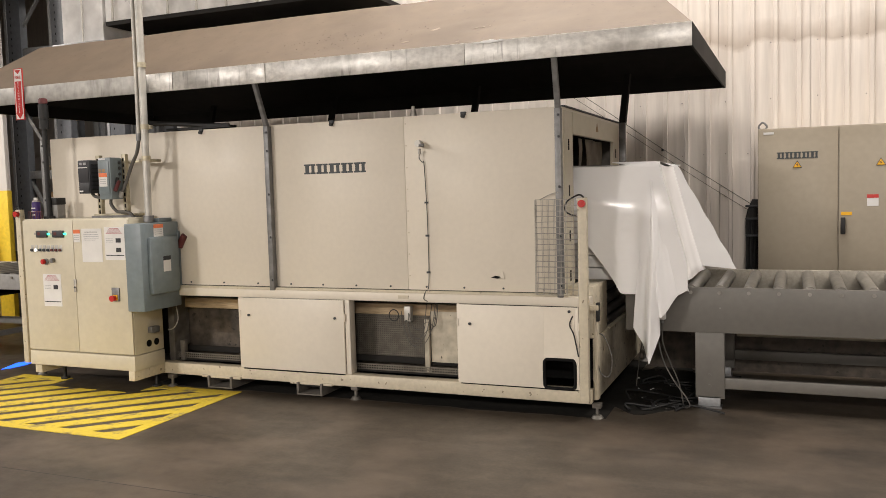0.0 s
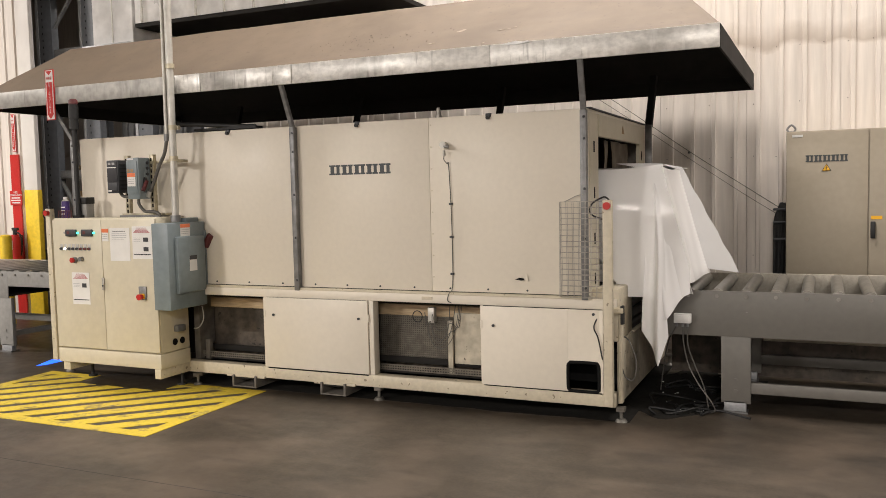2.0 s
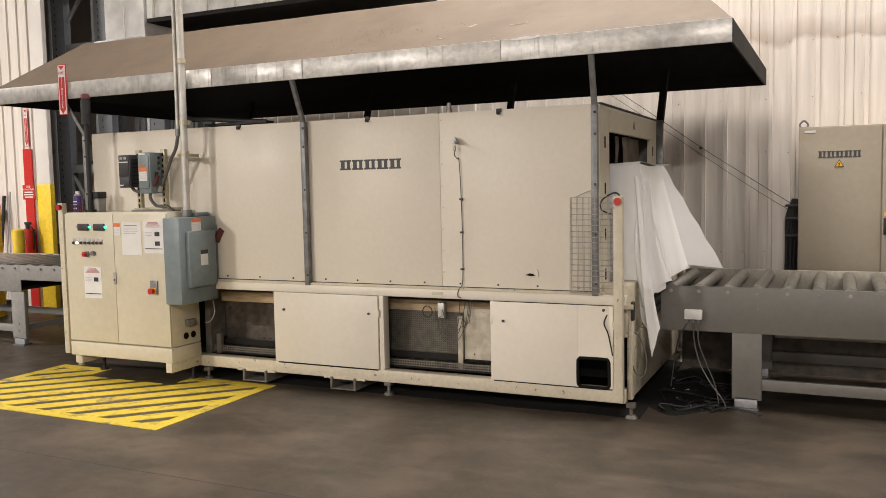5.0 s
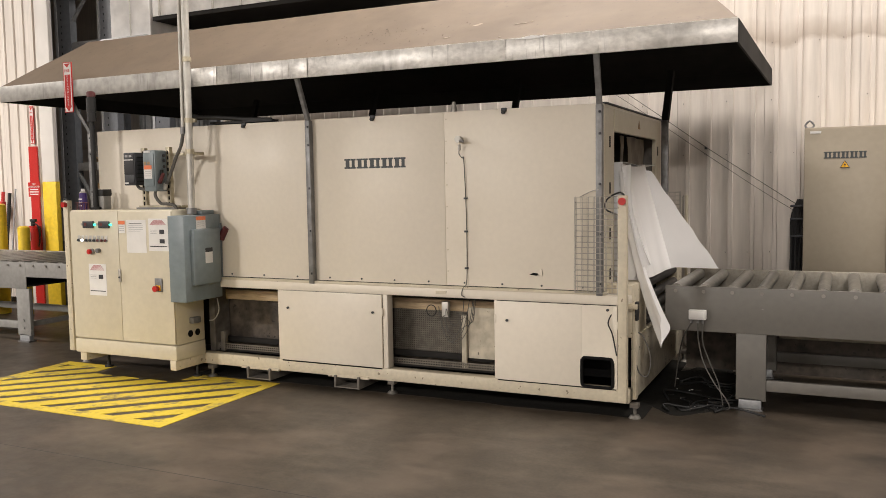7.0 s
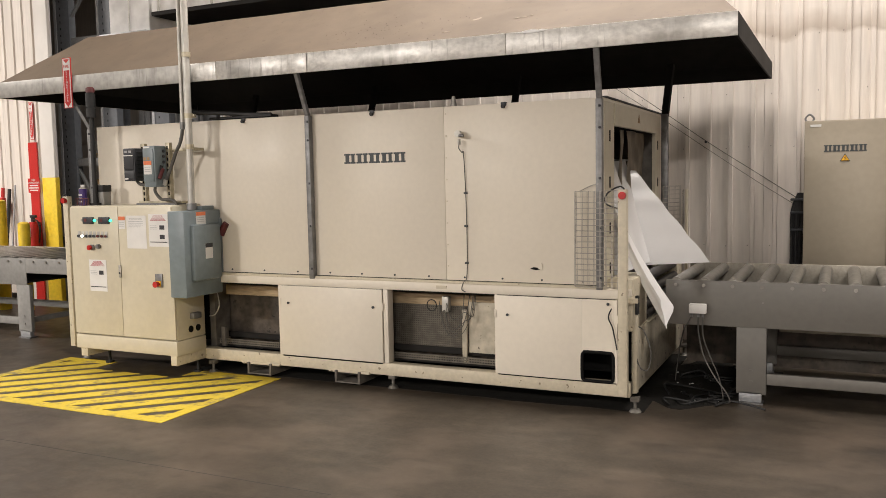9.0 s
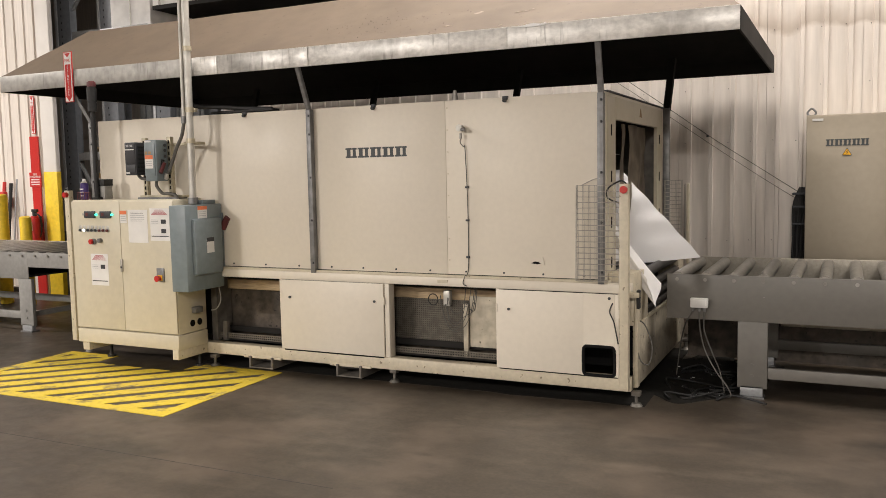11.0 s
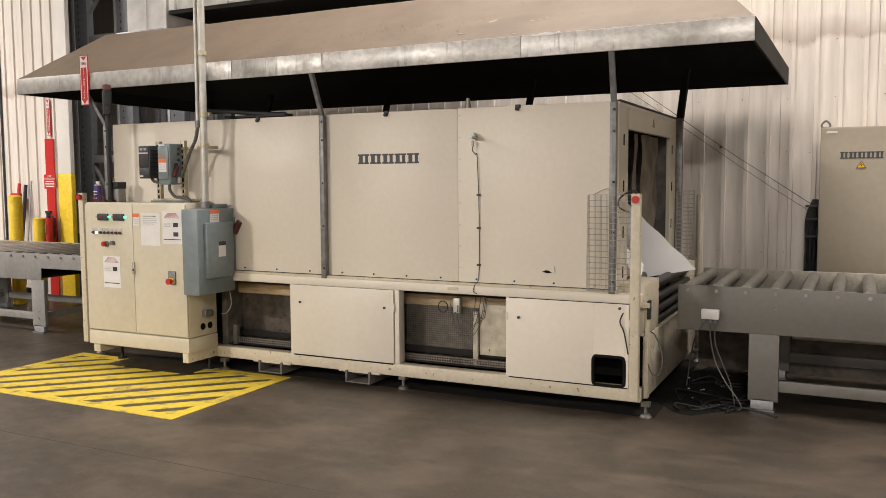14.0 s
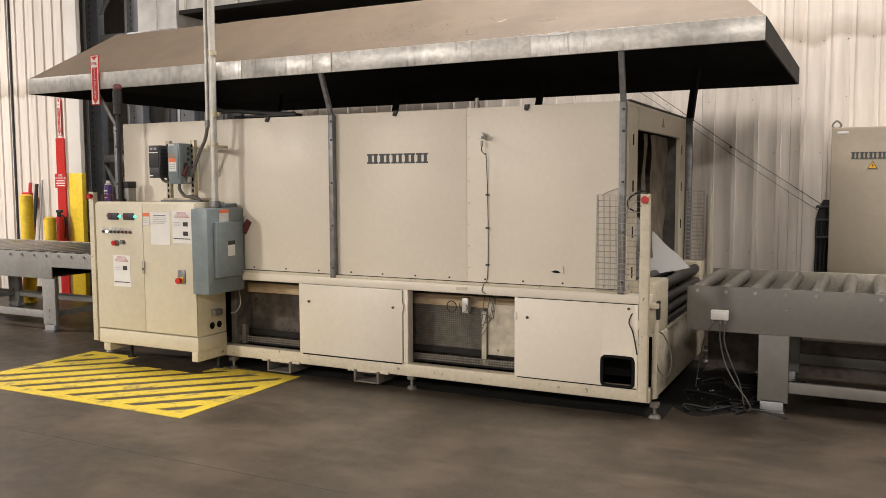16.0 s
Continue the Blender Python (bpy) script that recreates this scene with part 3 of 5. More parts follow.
def access_door(x0, x1, z0, z1, knobs, hole=None):
    if hole is None:
        d = part("access_door", box(x0, x1, -0.014, 0.004, z0, z1, 0.004), CREAM, tunnel)
    else:
        hx0, hx1, hz0, hz1 = hole
        bm = box(x0, hx0, -0.014, 0.004, z0, z1, 0.003)
        box(hx0, hx1, -0.014, 0.004, hz1, z1, 0.0, bm)
        box(hx0, hx1, -0.014, 0.004, z0, hz0, 0.0, bm)
        box(hx1, x1, -0.014, 0.004, z0, z1, 0.003, bm)
        d = part("access_door", bm, CREAM, tunnel)
        turn = 0.03
        ring = []
        for cx, cz, start in ((hx1 - turn, hz1 - turn, 0), (hx0 + turn, hz1 - turn, 90), (hx0 + turn, hz0 + turn, 180), (hx1 - turn, hz0 + turn, 270)):
            ring += [(cx + turn * math.cos(radians(start + k)), -0.012, cz + turn * math.sin(radians(start + k))) for k in (0, 45, 90)]
        rim = tube(ring + ring[:1], 0.012, 8, None, 3)
        for cx, cz in ((hx0, hz0), (hx0, hz1), (hx1, hz0), (hx1, hz1)):
            sx, sz = (1 if cx == hx0 else -1), (1 if cz == hz0 else -1)
            prism([(cx, cz), (cx + sx * 0.028, cz), (cx + sx * 0.009, cz + sz * 0.009), (cx, cz + sz * 0.028)], -0.015, 0.0, "y", rim)
        part("rubber_edge", rim, REFRACT, d, "black rubber edging round the cut-out")
    for hx in (x0 - 0.012, x1 - 0.004):
        part("hinge_tab", box(hx, hx + 0.016, -0.018, 0.003, 0.63, 0.69, 0.003), CREAM, d)
    for kx, kz in knobs:
        part("lock", rod((kx, -0.026, kz), (kx, -0.01, kz), 0.0105, 12, None, 0.009), DARK_GREY, d)


access_door(-3.04, -2.056, 0.209, 0.80, ((-2.954, 0.655), (-2.135, 0.655)))
access_door(-1.082, -0.17, 0.206, 0.797, ((-0.99, 0.655), (-0.235, 0.768)), (-0.425, -0.2, 0.211, 0.418))
part("panel_gasket", box(UX0, UX1, UY0 - 0.002, UY0 + 0.002, 0.887, 0.892), OIL_AND_SHADE, tunnel, "dark gasket line")
for x0, x1 in ((-3.04, -2.056), (-1.082, -0.17)):
    part("door_gap", box(x0 + 0.01, x1 - 0.01, -0.010, -0.002, 0.198, 0.2095), OIL_AND_SHADE, tunnel)
    part("door_gap", box(x0 + 0.01, x1 - 0.01, -0.010, -0.002, 0.797, 0.8005), OIL_AND_SHADE, tunnel)
# Black plate added behind the cut-out so the opening looks dark.
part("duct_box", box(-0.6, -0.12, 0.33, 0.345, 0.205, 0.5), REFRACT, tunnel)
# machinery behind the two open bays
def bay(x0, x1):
    part("bay_back", box(x0 - 0.2, x1, 0.32, 0.34, 0.2, 0.80), BROWN_PLATE, tunnel)
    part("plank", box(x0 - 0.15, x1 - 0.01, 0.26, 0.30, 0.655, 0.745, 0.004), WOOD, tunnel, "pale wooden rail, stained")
    part("dark_plate", box(x0 - 0.13, x1, 0.15, 0.30, 0.205, 0.222), DARK_STEEL, tunnel)
    # Solid black strip; the shade of the gap is put into its colour.
    part("dark_gap", box(x0 - 0.13, x1 - 0.002, 0.218, 0.228, 0.275, 0.325), DARK_STEEL, tunnel)
    # perforated angle at the bottom
    bm = bmesh.new()
    x0 -= 0.07
    n = int((x1 - x0) / 0.022)
    for k in range(n + 1):
        box(x0 + k * 0.022, x0 + k * 0.022 + 0.009, 0.13, 0.134, 0.228, 0.273, 0, bm)
    for z in (0.226, 0.246, 0.266):
        box(x0, x1, 0.129, 0.134, z, z + 0.009, 0, bm)
    part("perforated_angle", bm, MESH, tunnel, "perforated galvanised steel angle")


bay(-3.80, -3.07)
bay(-2.012, -1.10)
part("bay_bracket", box(-3.80, -3.755, 0.12, 0.17, 0.205, 0.38, 0.003), GRIME, tunnel)
part("bay_side", box(-3.90, -3.84, 0.10, 0.30, 0.205, 0.80), GRIME, tunnel)
part("bay_panel", box(-1.40, -1.10, 0.2, 0.215, 0.3, 0.70), GRIMY_CREAM, tunnel, "stained beige inner panel")
part("bay_post", box(-1.445, -1.405, 0.17, 0.198, 0.205, 0.64, 0.003), GRIMY_CREAM, tunnel)
bm = bmesh.new()
for k in range(39):
    box(-2.12 + k * 0.0175, -2.12 + k * 0.0175 + 0.007, 0.235, 0.238, 0.3, 0.655, 0, bm)
for k in range(21):
    box(-2.12, -1.43, 0.232, 0.236, 0.3 + k * 0.0175, 0.307 + k * 0.0175, 0, bm)
part("guard_mesh", bm, MESH, tunnel, "grimy woven wire mesh")
part("wiring_box", box(-1.615, -1.56, 0.17, 0.22, 0.62, 0.74, 0.004), PIPE, tunnel)
bm = tube([(-1.585, 0.18, 0.62), (-1.56, 0.15, 0.52), (-1.50, 0.13, 0.47), (-1.43, 0.13, 0.56), (-1.42, 0.15, 0.68), (-1.43, 0.2, 0.80)], 0.003)
tube([(-1.64, 0.17, 0.70), (-1.6, 0.13, 0.58), (-1.53, 0.12, 0.44), (-1.43, 0.12, 0.5), (-1.39, 0.14, 0.62), (-1.38, 0.2, 0.80)], 0.003, 8, bm)
for k in range(3):
    low = 0.43 + 0.07 * k
    tube([(-1.60 + 0.012 * k, 0.165, 0.63), (-1.60 + 0.02 * k, 0.14, low + 0.12), (-1.54 + 0.01 * k, 0.125, low + 0.02), (-1.47, 0.12, low), (-1.40, 0.125, low + 0.06), (-1.36 + 0.012 * k, 0.14, 0.60), (-1.35 + 0.01 * k, 0.19, 0.78)], 0.0028, 6, bm)
part("loose_cable", bm, COPPER_CABLE, tunnel, "loose dark cables hanging in loops")
ring = [( -1.72 + 0.042 * math.cos(a), 0.2, 0.66 + 0.045 * math.sin(a)) for a in [k * math.pi / 6 for k in range(13)]]
part("cable_loop", tube(ring, 0.004), BLACK, tunnel)
part("cable_loop", tube([(-3.72, 0.0, 0.70), (-3.68, -0.03, 0.60), (-3.73, -0.03, 0.52), (-3.80, -0.02, 0.50)], 0.005), WIRE, tunnel)
# pockets for a fork truck, legs and feet
for x0, x1 in ((-3.40, -3.15), (-2.51, -2.27)):
    bm = box(x0, x1, -0.03, 2.0, 0.018, 0.03, 0.002)
    box(x0, x0 + 0.02, -0.03, 2.0, 0.03, 0.118, 0.002, bm), box(x1 - 0.02, x1, -0.03, 2.0, 0.03, 0.118, 0.002, bm)
    box(x0, x1, 0.5, 0.52, 0.03, 0.107, 0, bm)
    part("fork_pocket", bm, GRIME, tunnel, "open steel fork pocket")
    part("pocket_flange", box(x0 - 0.07, x1 + 0.08, -0.012, 0.05, 0.100, 0.122, 0.003), CREAM_WORN, tunnel)
    # Plate added in black to carry the shade inside the pocket.
    part("pocket_roof", box(x0 + 0.022, x1 - 0.022, -0.008, 1.9, 0.088, 0.099), DARK_STEEL, tunnel)
for x, y in ((-2.0, 0.01), (-0.06, 0.02), (-5.4, 0.02), (-2.0, 2.05), (-0.06, 2.05), (-5.4, 2.05), (-3.78, -0.05)):
    part("leg", box(x - 0.03, x + 0.03, y, y + 0.06, 0.075, 0.107, 0.003), GRIME, tunnel)
    f = part("levelling_foot", rod((x, y + 0.03, 0.02), (x, y + 0.03, 0.09), 0.013), FOOT, tunnel)
    part("foot_pad", rod((x, y + 0.03, 0), (x, y + 0.03, 0.022), 0.045, 20, None, 0.03), FOOT, f)
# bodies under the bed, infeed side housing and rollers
part("under_body", box(FX0 + 0.05, FX1 - 0.2, 0.35, 2.03, 0.2, 0.78), DARK_STEEL, tunnel)
part("end_plate", box(-0.1, -0.078, 0.11, 2.12, 0.11, 0.56, 0.004), GRIMY_CREAM, tunnel)
part("end_lip", box(-0.14, -0.07, 0.57, 2.03, 0.555, 0.57), CREAM_WORN, tunnel)
part("side_housing", box(-0.272, -0.085, 0.092, 0.56, 0.56, 0.935, 0.012), CREAM_WORN, tunnel)
part("side_housing", box(-0.272, -0.085, 1.86, 2.12, 0.56, 0.935, 0.012), CREAM_WORN, tunnel)
part("bracket_rail", box(-0.075, -0.05, 0.05, 0.11, 0.13, 0.80, 0.003), CREAM_WORN, tunnel)
part("bracket", box(-0.10, -0.03, -0.01, 0.05, 0.78, 0.815, 0.003), CREAM_WORN, tunnel)
part("black_stop", box(-0.05, -0.03, 0.0, 0.05, 0.70, 0.83, 0.003), BLACK, tunnel)
for k in range(24):
    x = -0.13 - k * 0.205
    part("bed_roller", rod((x, 0.34, 0.875), (x, 1.86, 0.875), 0.042, 18), DARK_ROLLER, tunnel)
for z in (0.77, 0.68, 0.60):
    part("bed_roller", rod((-0.115, 0.58, z), (-0.115, 1.86, z), 0.034, 16), DARK_ROLLER, tunnel)
# guard posts with their stop buttons
for px, sgn in ((-0.118, 1), (-5.44, -1)):
    post = part("guard_post", box(px - 0.032, px + 0.03, -0.085, -0.03, 0.13, 1.57, 0.005), CREAM_WORN, tunnel)
    part("clamp", box(px - 0.02, px + 0.02, -0.03, 0.0, 0.75, 0.80), CREAM_WORN, post)
    part("clamp", box(px - 0.02, px + 0.02, -0.03, 0.0, 0.13, 0.19), CREAM_WORN, post)
    part("stop_button", rod((px + 0.005, -0.12, 1.53), (px + 0.005, -0.085, 1.53), 0.026, 16, None, 0.024), RED, post, "red mushroom stop button")
    part("cable", tube([(px + 0.01, -0.06, 1.57), (px - 0.03, -0.05, 1.59), (px - 0.12, -0.03, 1.54), (px - 0.13, 0.0, 1.47), (px - 0.03, 0.0, 1.43)], 0.006), BLACK, post)
part("control_cable", tube([(-0.2, 0.0, 0.76), (-0.23, -0.03, 0.68), (-0.2, -0.03, 0.60), (-0.17, -0.03, 0.45)], 0.005), BLACK, tunnel)
part("control_cable", tube([(-0.06, 0.06, 0.40), (-0.03, 0.08, 0.31), (0.02, 0.1, 0.30), (0.03, 0.14, 0.42), (-0.02, 0.15, 0.56), (-0.06, 0.12, 0.60)], 0.005), COPPER_CABLE, tunnel)
# sensor with its cable, lifting eyes, rips
sens = part("sensor", rod((-1.37, -0.02, 2.0), (-1.37, 0.045, 2.0), 0.027, 20, None, 0.022, 0.004), PIPE, tunnel, "round thermocouple head")
part("nozzle", rod((-1.36, -0.01, 1.99), (-1.325, -0.01, 1.983), 0.012), STRUT, sens)
part("gland", rod((-1.365, 0.0, 1.96), (-1.365, 0.0, 1.92), 0.011), WIRE, sens)
part("sensor_cable", tube([(-1.365, 0.0, 1.93), (-1.372, 0.01, 1.89), (-1.352, 0.02, 1.86), (-1.34, 0.025, 1.83), (-1.328, 0.03, 1.4), (-1.331, 0.03, 0.95), (-1.35, 0.0, 0.88), (-1.36, -0.01, 0.83), (-1.33, -0.008, 0.81)], 0.0036), COPPER_CABLE, tunnel)
for z in (1.55, 1.3, 1.02):
    part("cable_clip", box(-1.345, -1.32, 0.022, 0.04, z, z + 0.014), DARK_GREY, tunnel)
for x in (-3.393, -2.129, -1.019):
    part("lifting_eye", rod((x, 0.012, 2.185), (x, 0.05, 2.185), 0.014, 10, None, 0.011), BLACK, tunnel)
    part("eye_bracket", box(x - 0.02, x + 0.02, 0.026, 0.06, 2.19, 2.218, 0.005), DARK_GREY, tunnel)
part("nipple", rod((-1.45, 0.1, 2.2), (-1.45, 0.1, 2.29), 0.03, 12, None, 0.012), WIRE, tunnel)
part("torn_hole", prism([(-0.83, 0.995), (-0.80, 1.008), (-0.765, 1.004), (-0.74, 0.995), (-0.78, 0.988)], 0.030, 0.0395), REFRACT, tunnel, "torn slit in the panel")
part("torn_lip", prism([(-0.765, 1.0), (-0.742, 1.04), (-0.733, 1.035), (-0.728, 0.985)], 0.028, 0.038), CREAM, tunnel)
part("name_plate", box(-1.58, -1.49, -0.004, 0.0, 0.825, 0.85), CREAM_WORN, tunnel)


def maker_mark(x0, x1, z0, z1, y, parent):
    """The maker's mark as five plain slab shapes."""
    w = (x1 - x0) / 5
    for k in range(5):
        a = x0 + k * w
        for u0, u1 in ((0.02, 0.52), (0.54, 0.94)):
            l, r, e = a + u0 * w, a + u1 * w, (u1 - u0) * w * 0.2
            h = 0.17 * (z1 - z0)
            slab = [(l, z0), (r, z0), (r, z0 + h), (r - e, z0 + h), (r - e, z1 - h), (r, z1 - h), (r, z1), (l, z1), (l, z1 - h), (l + e, z1 - h), (l + e, z0 + h), (l, z0 + h)]
            part("mark_block", prism(slab, y - 0.002, y + 0.0005), LOGO, parent)


maker_mark(-2.401, -1.835, 1.802, 1.881, UY0, tunnel)

# ---- hood over the tunnel ----
hood = thing("extraction_hood", (-2.6, 0.9, 2.4), "wide sheet-steel extraction hood, dusty tan top and scuffed rim", "hood")
HX0, HX1, HY0, HY1, HZ0, HZ1 = -6.192, 0.628, -0.137, 2.658, 2.529, 2.677
TX0, TX1, TY0, TY1, TZ = -5.786, 0.164, 0.604, 1.9, 3.179
bm = bmesh.new()
lo = [bm.verts.new(c) for c in ((HX0, HY0, HZ1), (HX1, HY0, HZ1), (HX1, HY1, HZ1), (HX0, HY1, HZ1))]
hi = [bm.verts.new(c) for c in ((TX0, TY0, TZ), (TX1, TY0, TZ), (TX1, TY1, TZ), (TX0, TY1, TZ))]
for i in range(4):
    bm.faces.new((lo[i], lo[(i + 1) % 4], hi[(i + 1) % 4], hi[i]))
bm.faces.new(hi)
bmesh.ops.subdivide_edges(bm, edges=bm.edges[:], cuts=44, use_grid_fill=True)
for v in bm.verts:
    if v.co.z > HZ1 + 0.02:
        near = math.exp(-((v.co.x + 0.95) / 0.55) ** 2 - ((v.co.y - 0.15) / 0.22) ** 2)
        v.co.z += 0.008 * noise.noise(v.co * 2.2) + near * 0.016 * noise.noise(Vector((v.co.x * 5, v.co.y * 9, 0.3)))
part("hood_top", bm, TAN, hood, "dust-covered tan sloping top")
bm = bmesh.new()
cuts = [HX0, -3.79, -3.52, -2.79, -2.61, -0.93, HX1]
for a, b in zip(cuts, cuts[1:]):
    part("front_rim", box(a, b - 0.003, HY0 - (0.003 if b - a < 0.3 else 0), HY0 + 0.015, HZ0, HZ1 + 0.004, 0.003), DULL_STEEL if b < -3.7 else STEEL, hood, "dull dusty steel rim" if b < -3.7 else "scuffed bare steel rim")
part("side_rim", box(HX1 - 0.015, HX1, HY0 + 0.016, HY1, HZ0, HZ1 + 0.003), DARK_STEEL, hood)
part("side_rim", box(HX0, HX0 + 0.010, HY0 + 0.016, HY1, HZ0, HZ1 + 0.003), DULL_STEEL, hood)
part("rim_lining", box(HX0 + 0.012, HX0 + 0.018, HY0 + 0.018, HY1 - 0.018, HZ0 + 0.002, HZ1), DARK_STEEL, hood, "black inner face")
part("back_rim", box(HX0 + 0.016, HX1 - 0.016, HY1 - 0.015, HY1, HZ0, HZ1), DARK_STEEL, hood)
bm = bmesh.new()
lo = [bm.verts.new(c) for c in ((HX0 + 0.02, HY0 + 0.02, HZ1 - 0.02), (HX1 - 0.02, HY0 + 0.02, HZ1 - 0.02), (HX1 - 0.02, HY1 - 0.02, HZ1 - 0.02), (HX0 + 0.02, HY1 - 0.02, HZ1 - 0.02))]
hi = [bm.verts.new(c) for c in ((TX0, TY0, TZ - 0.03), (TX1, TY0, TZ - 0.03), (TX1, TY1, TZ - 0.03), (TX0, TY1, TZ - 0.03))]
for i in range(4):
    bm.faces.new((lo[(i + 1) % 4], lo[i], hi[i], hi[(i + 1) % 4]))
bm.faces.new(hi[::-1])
part("hood_underside", bm, DARK_STEEL, hood, "black inside")
# flaked dust and specks on the slope
BARE = material("bare_flaked_sheet", (0.26, 0.205, 0.15), 0.35, grain=0.1, stain=(0.16, 0.12, 0.085), stain_scale=22, stain_amount=0.8)
SPECK = material("dark_dirt_specks", (0.10, 0.075, 0.054), 0.8, grain=0.1)
RISE = (TZ - HZ1) / (TY0 - HY0)


def on_slope(x, y, outline, lift, mat, name, label):
    bm = prism([(x + u, y + v) for u, v in outline], 0.0, 0.002, "z")
    for v in bm.verts:
        v.co.z += HZ1 + (v.co.y - HY0) * RISE + lift
    return part(name, bm, mat, hood, label)


flake_rnd = random.Random(21)
FLAKES = ((-1.247, 0.11, 0.05, 0.04), (-0.92, 0.066, 0.03, 0.008), (-0.86, 0.07, 0.025, 0.007), (-0.81, 0.085, 0.012, 0.009), (-1.44, -0.03, 0.04, 0.015), (-1.0, -0.10, 0.016, 0.010))
for x, y, w, h in FLAKES:
    ring = [(0.8 * w * (0.4 + 0.8 * flake_rnd.random()) * math.cos(a) + 0.3 * h * math.sin(a), 0.8 * h * (0.4 + 0.5 * flake_rnd.random()) * math.sin(a)) for a in [k * math.pi / 6 for k in range(12)]]
    on_slope(x, y, ring, 0.0015, BARE, "bare_patch", "pale patch where the dust has flaked")
specks = bmesh.new()
for k in range(70):
    x, y = flake_rnd.gauss(-2.0, 0.38), flake_rnd.gauss(0.10, 0.09)
    w = flake_rnd.uniform(0.002, 0.0055)
    if y < HY0 + 0.03:
        continue
    one = prism([(x - w, y), (x, y - 1.6 * w), (x + w, y), (x, y + 1.6 * w)], 0.0, 0.002, "z")
    for v in one.verts:
        v.co.z += HZ1 + (v.co.y - HY0) * RISE + 0.005
    add(specks, one)
tagged(part("specks", specks, SPECK, hood, "dark dirt specks"), kind="stuff")
# bent and torn lip where a load hit the rim
lip = [(-0.86, 2.672), (-0.82, 2.676), (-0.78, 2.684), (-0.73, 2.688), (-0.68, 2.680), (-0.65, 2.684), (-0.62, 2.676), (-0.68, 2.668), (-0.74, 2.664), (-0.80, 2.667)]
part("bent_lip", prism(lip, HY0 - 0.012, HY0 - 0.001), GALV, hood, "bent bright steel lip")

def hood_strut(x, bend_x, front):
    y, out = (0.012, HY0 + 0.03) if front else (2.11, 2.3)
    s = part("strut", box(x - 0.022, x + 0.022, y - 0.028, y + 0.024, UZ0 - 0.02 if front else 0.9, 2.2, 0.004), STRUT, hood, "bolted grey steel strut")
    bm = beam((x, y, 2.18), (bend_x, out, HZ0 + 0.02), 0.04, 0.03, None, 0.003)
    part("strut_arm", bm, STRUT, s)
    for z in (0.95, 1.3, 1.65, 2.0, 2.15):
        part("bolt", rod((x + 0.004, y - 0.034, z), (x + 0.012, y - 0.026, z), 0.009, 8), DARK_GREY, s)


hood_strut(-2.715, -2.74, True)
hood_strut(-0.298, -0.29, True)
hood_strut(-5.16, -5.3, True)
for x in (-0.25, -1.75, -3.4, -5.0):
    s = part("strut", box(x - 0.03, x + 0.03, 2.125, 2.17, 0.0, 2.22, 0.003), STRUT, hood)
    part("strut_arm", beam((x, 2.15, 2.2), (x + 0.03, 2.28, 2.68), 0.06, 0.04), DARK_STEEL, s)

# ducts above the hood
duct = thing("exhaust_duct", (-5.4, 0.9, 3.1), "bright galvanised square exhaust duct rising from the hood", "duct")
part("riser", box(-5.67, -5.13, 0.794, 1.5, 3.21, 8.9, 0.01), GALV, duct)
part("flange", box(-5.72, -5.08, 0.69, 1.55, 3.165, 3.212, 0.004), RACK_EDGE, duct)
for x in (-5.40,):
    part("seam", box(x, x + 0.012, 0.785, 0.794, 3.213, 8.9), PIPE, duct)
plenum = thing("air_duct", (-3.6, 1.5, 3.36), "long galvanised air duct with a dark underside above the hood", "duct")
part("duct_wall", box(-5.09, -2.2, 0.794, 2.2, 3.40, 4.4, 0.004), GALV, plenum)
part("duct_bottom", box(-5.09, -2.2, 0.79, 2.25, 3.36, 3.398), DARK_STEEL, plenum)
for k in range(9):
    part("standing_seam", box(-5.0 + k * 0.34, -4.985 + k * 0.34, 0.775, 0.794, 3.40, 4.4), PIPE, plenum)
for x in (-4.3, -2.6):
    part("hanger_rod", rod((x, 1.4, 4.38), (x, 1.4, 9.0), 0.008), PIPE, plenum)

# ---- control cabinet ----
cab = thing("control_cabinet", (-4.46, -0.19, 0), "cream two-door electrical control cabinet on a plinth", "cabinet")
CX0, CX1, CY0, CY1 = -5.06, -3.868, -0.352, -0.006
part("cabinet_body", box(CX0, CX1, CY0, CY1, 0.33, 1.488, 0.006), CABINET, cab)
part("plinth", box(CX0 + 0.005, CX1 + 0.004, CY0 - 0.02, CY1, 0.2, 0.325, 0.005), CABINET, cab)
for x0, x1 in ((CX0 + 0.004, -4.474), (-4.470, CX1 - 0.004)):
    d = part("cabinet_door", box(x0, x1, CY0 - 0.018, CY0 - 0.001, 0.338, 1.476, 0.004), CABINET, cab)
part("skid", box(-3.94, -3.875, -0.37, 0.0, 0.115, 0.2, 0.003), CREAM_WORN, cab)
part("skid", box(CX0 + 0.02, CX0 + 0.1, -0.34, 0.0, 0.12, 0.2, 0.003), CREAM_WORN, cab)
for x in (CX0 + 0.07, -3.92):
    for y in (-0.06,):
        f = part("foot", rod((x, y, 0.02), (x, y, 0.13), 0.014), BLACK, cab)
        part("foot_pad", rod((x, y, 0), (x, y, 0.02), 0.04, 16), BLACK, f)
FY = CY0 - 0.018


def flat(x0, x1, z0, z1, proud, mat, name, parent, label="", tilt=0.0):
    bm = box(x0, x1, FY - proud, FY - proud + 0.0015, z0, z1)
    if tilt:
        c = Vector(((x0 + x1) / 2, FY, (z0 + z1) / 2))
        bmesh.ops.rotate(bm, verts=bm.verts, cent=c, matrix=Matrix.Rotation(radians(tilt), 3, "Y"))
    return part(name, bm, mat, parent, label)


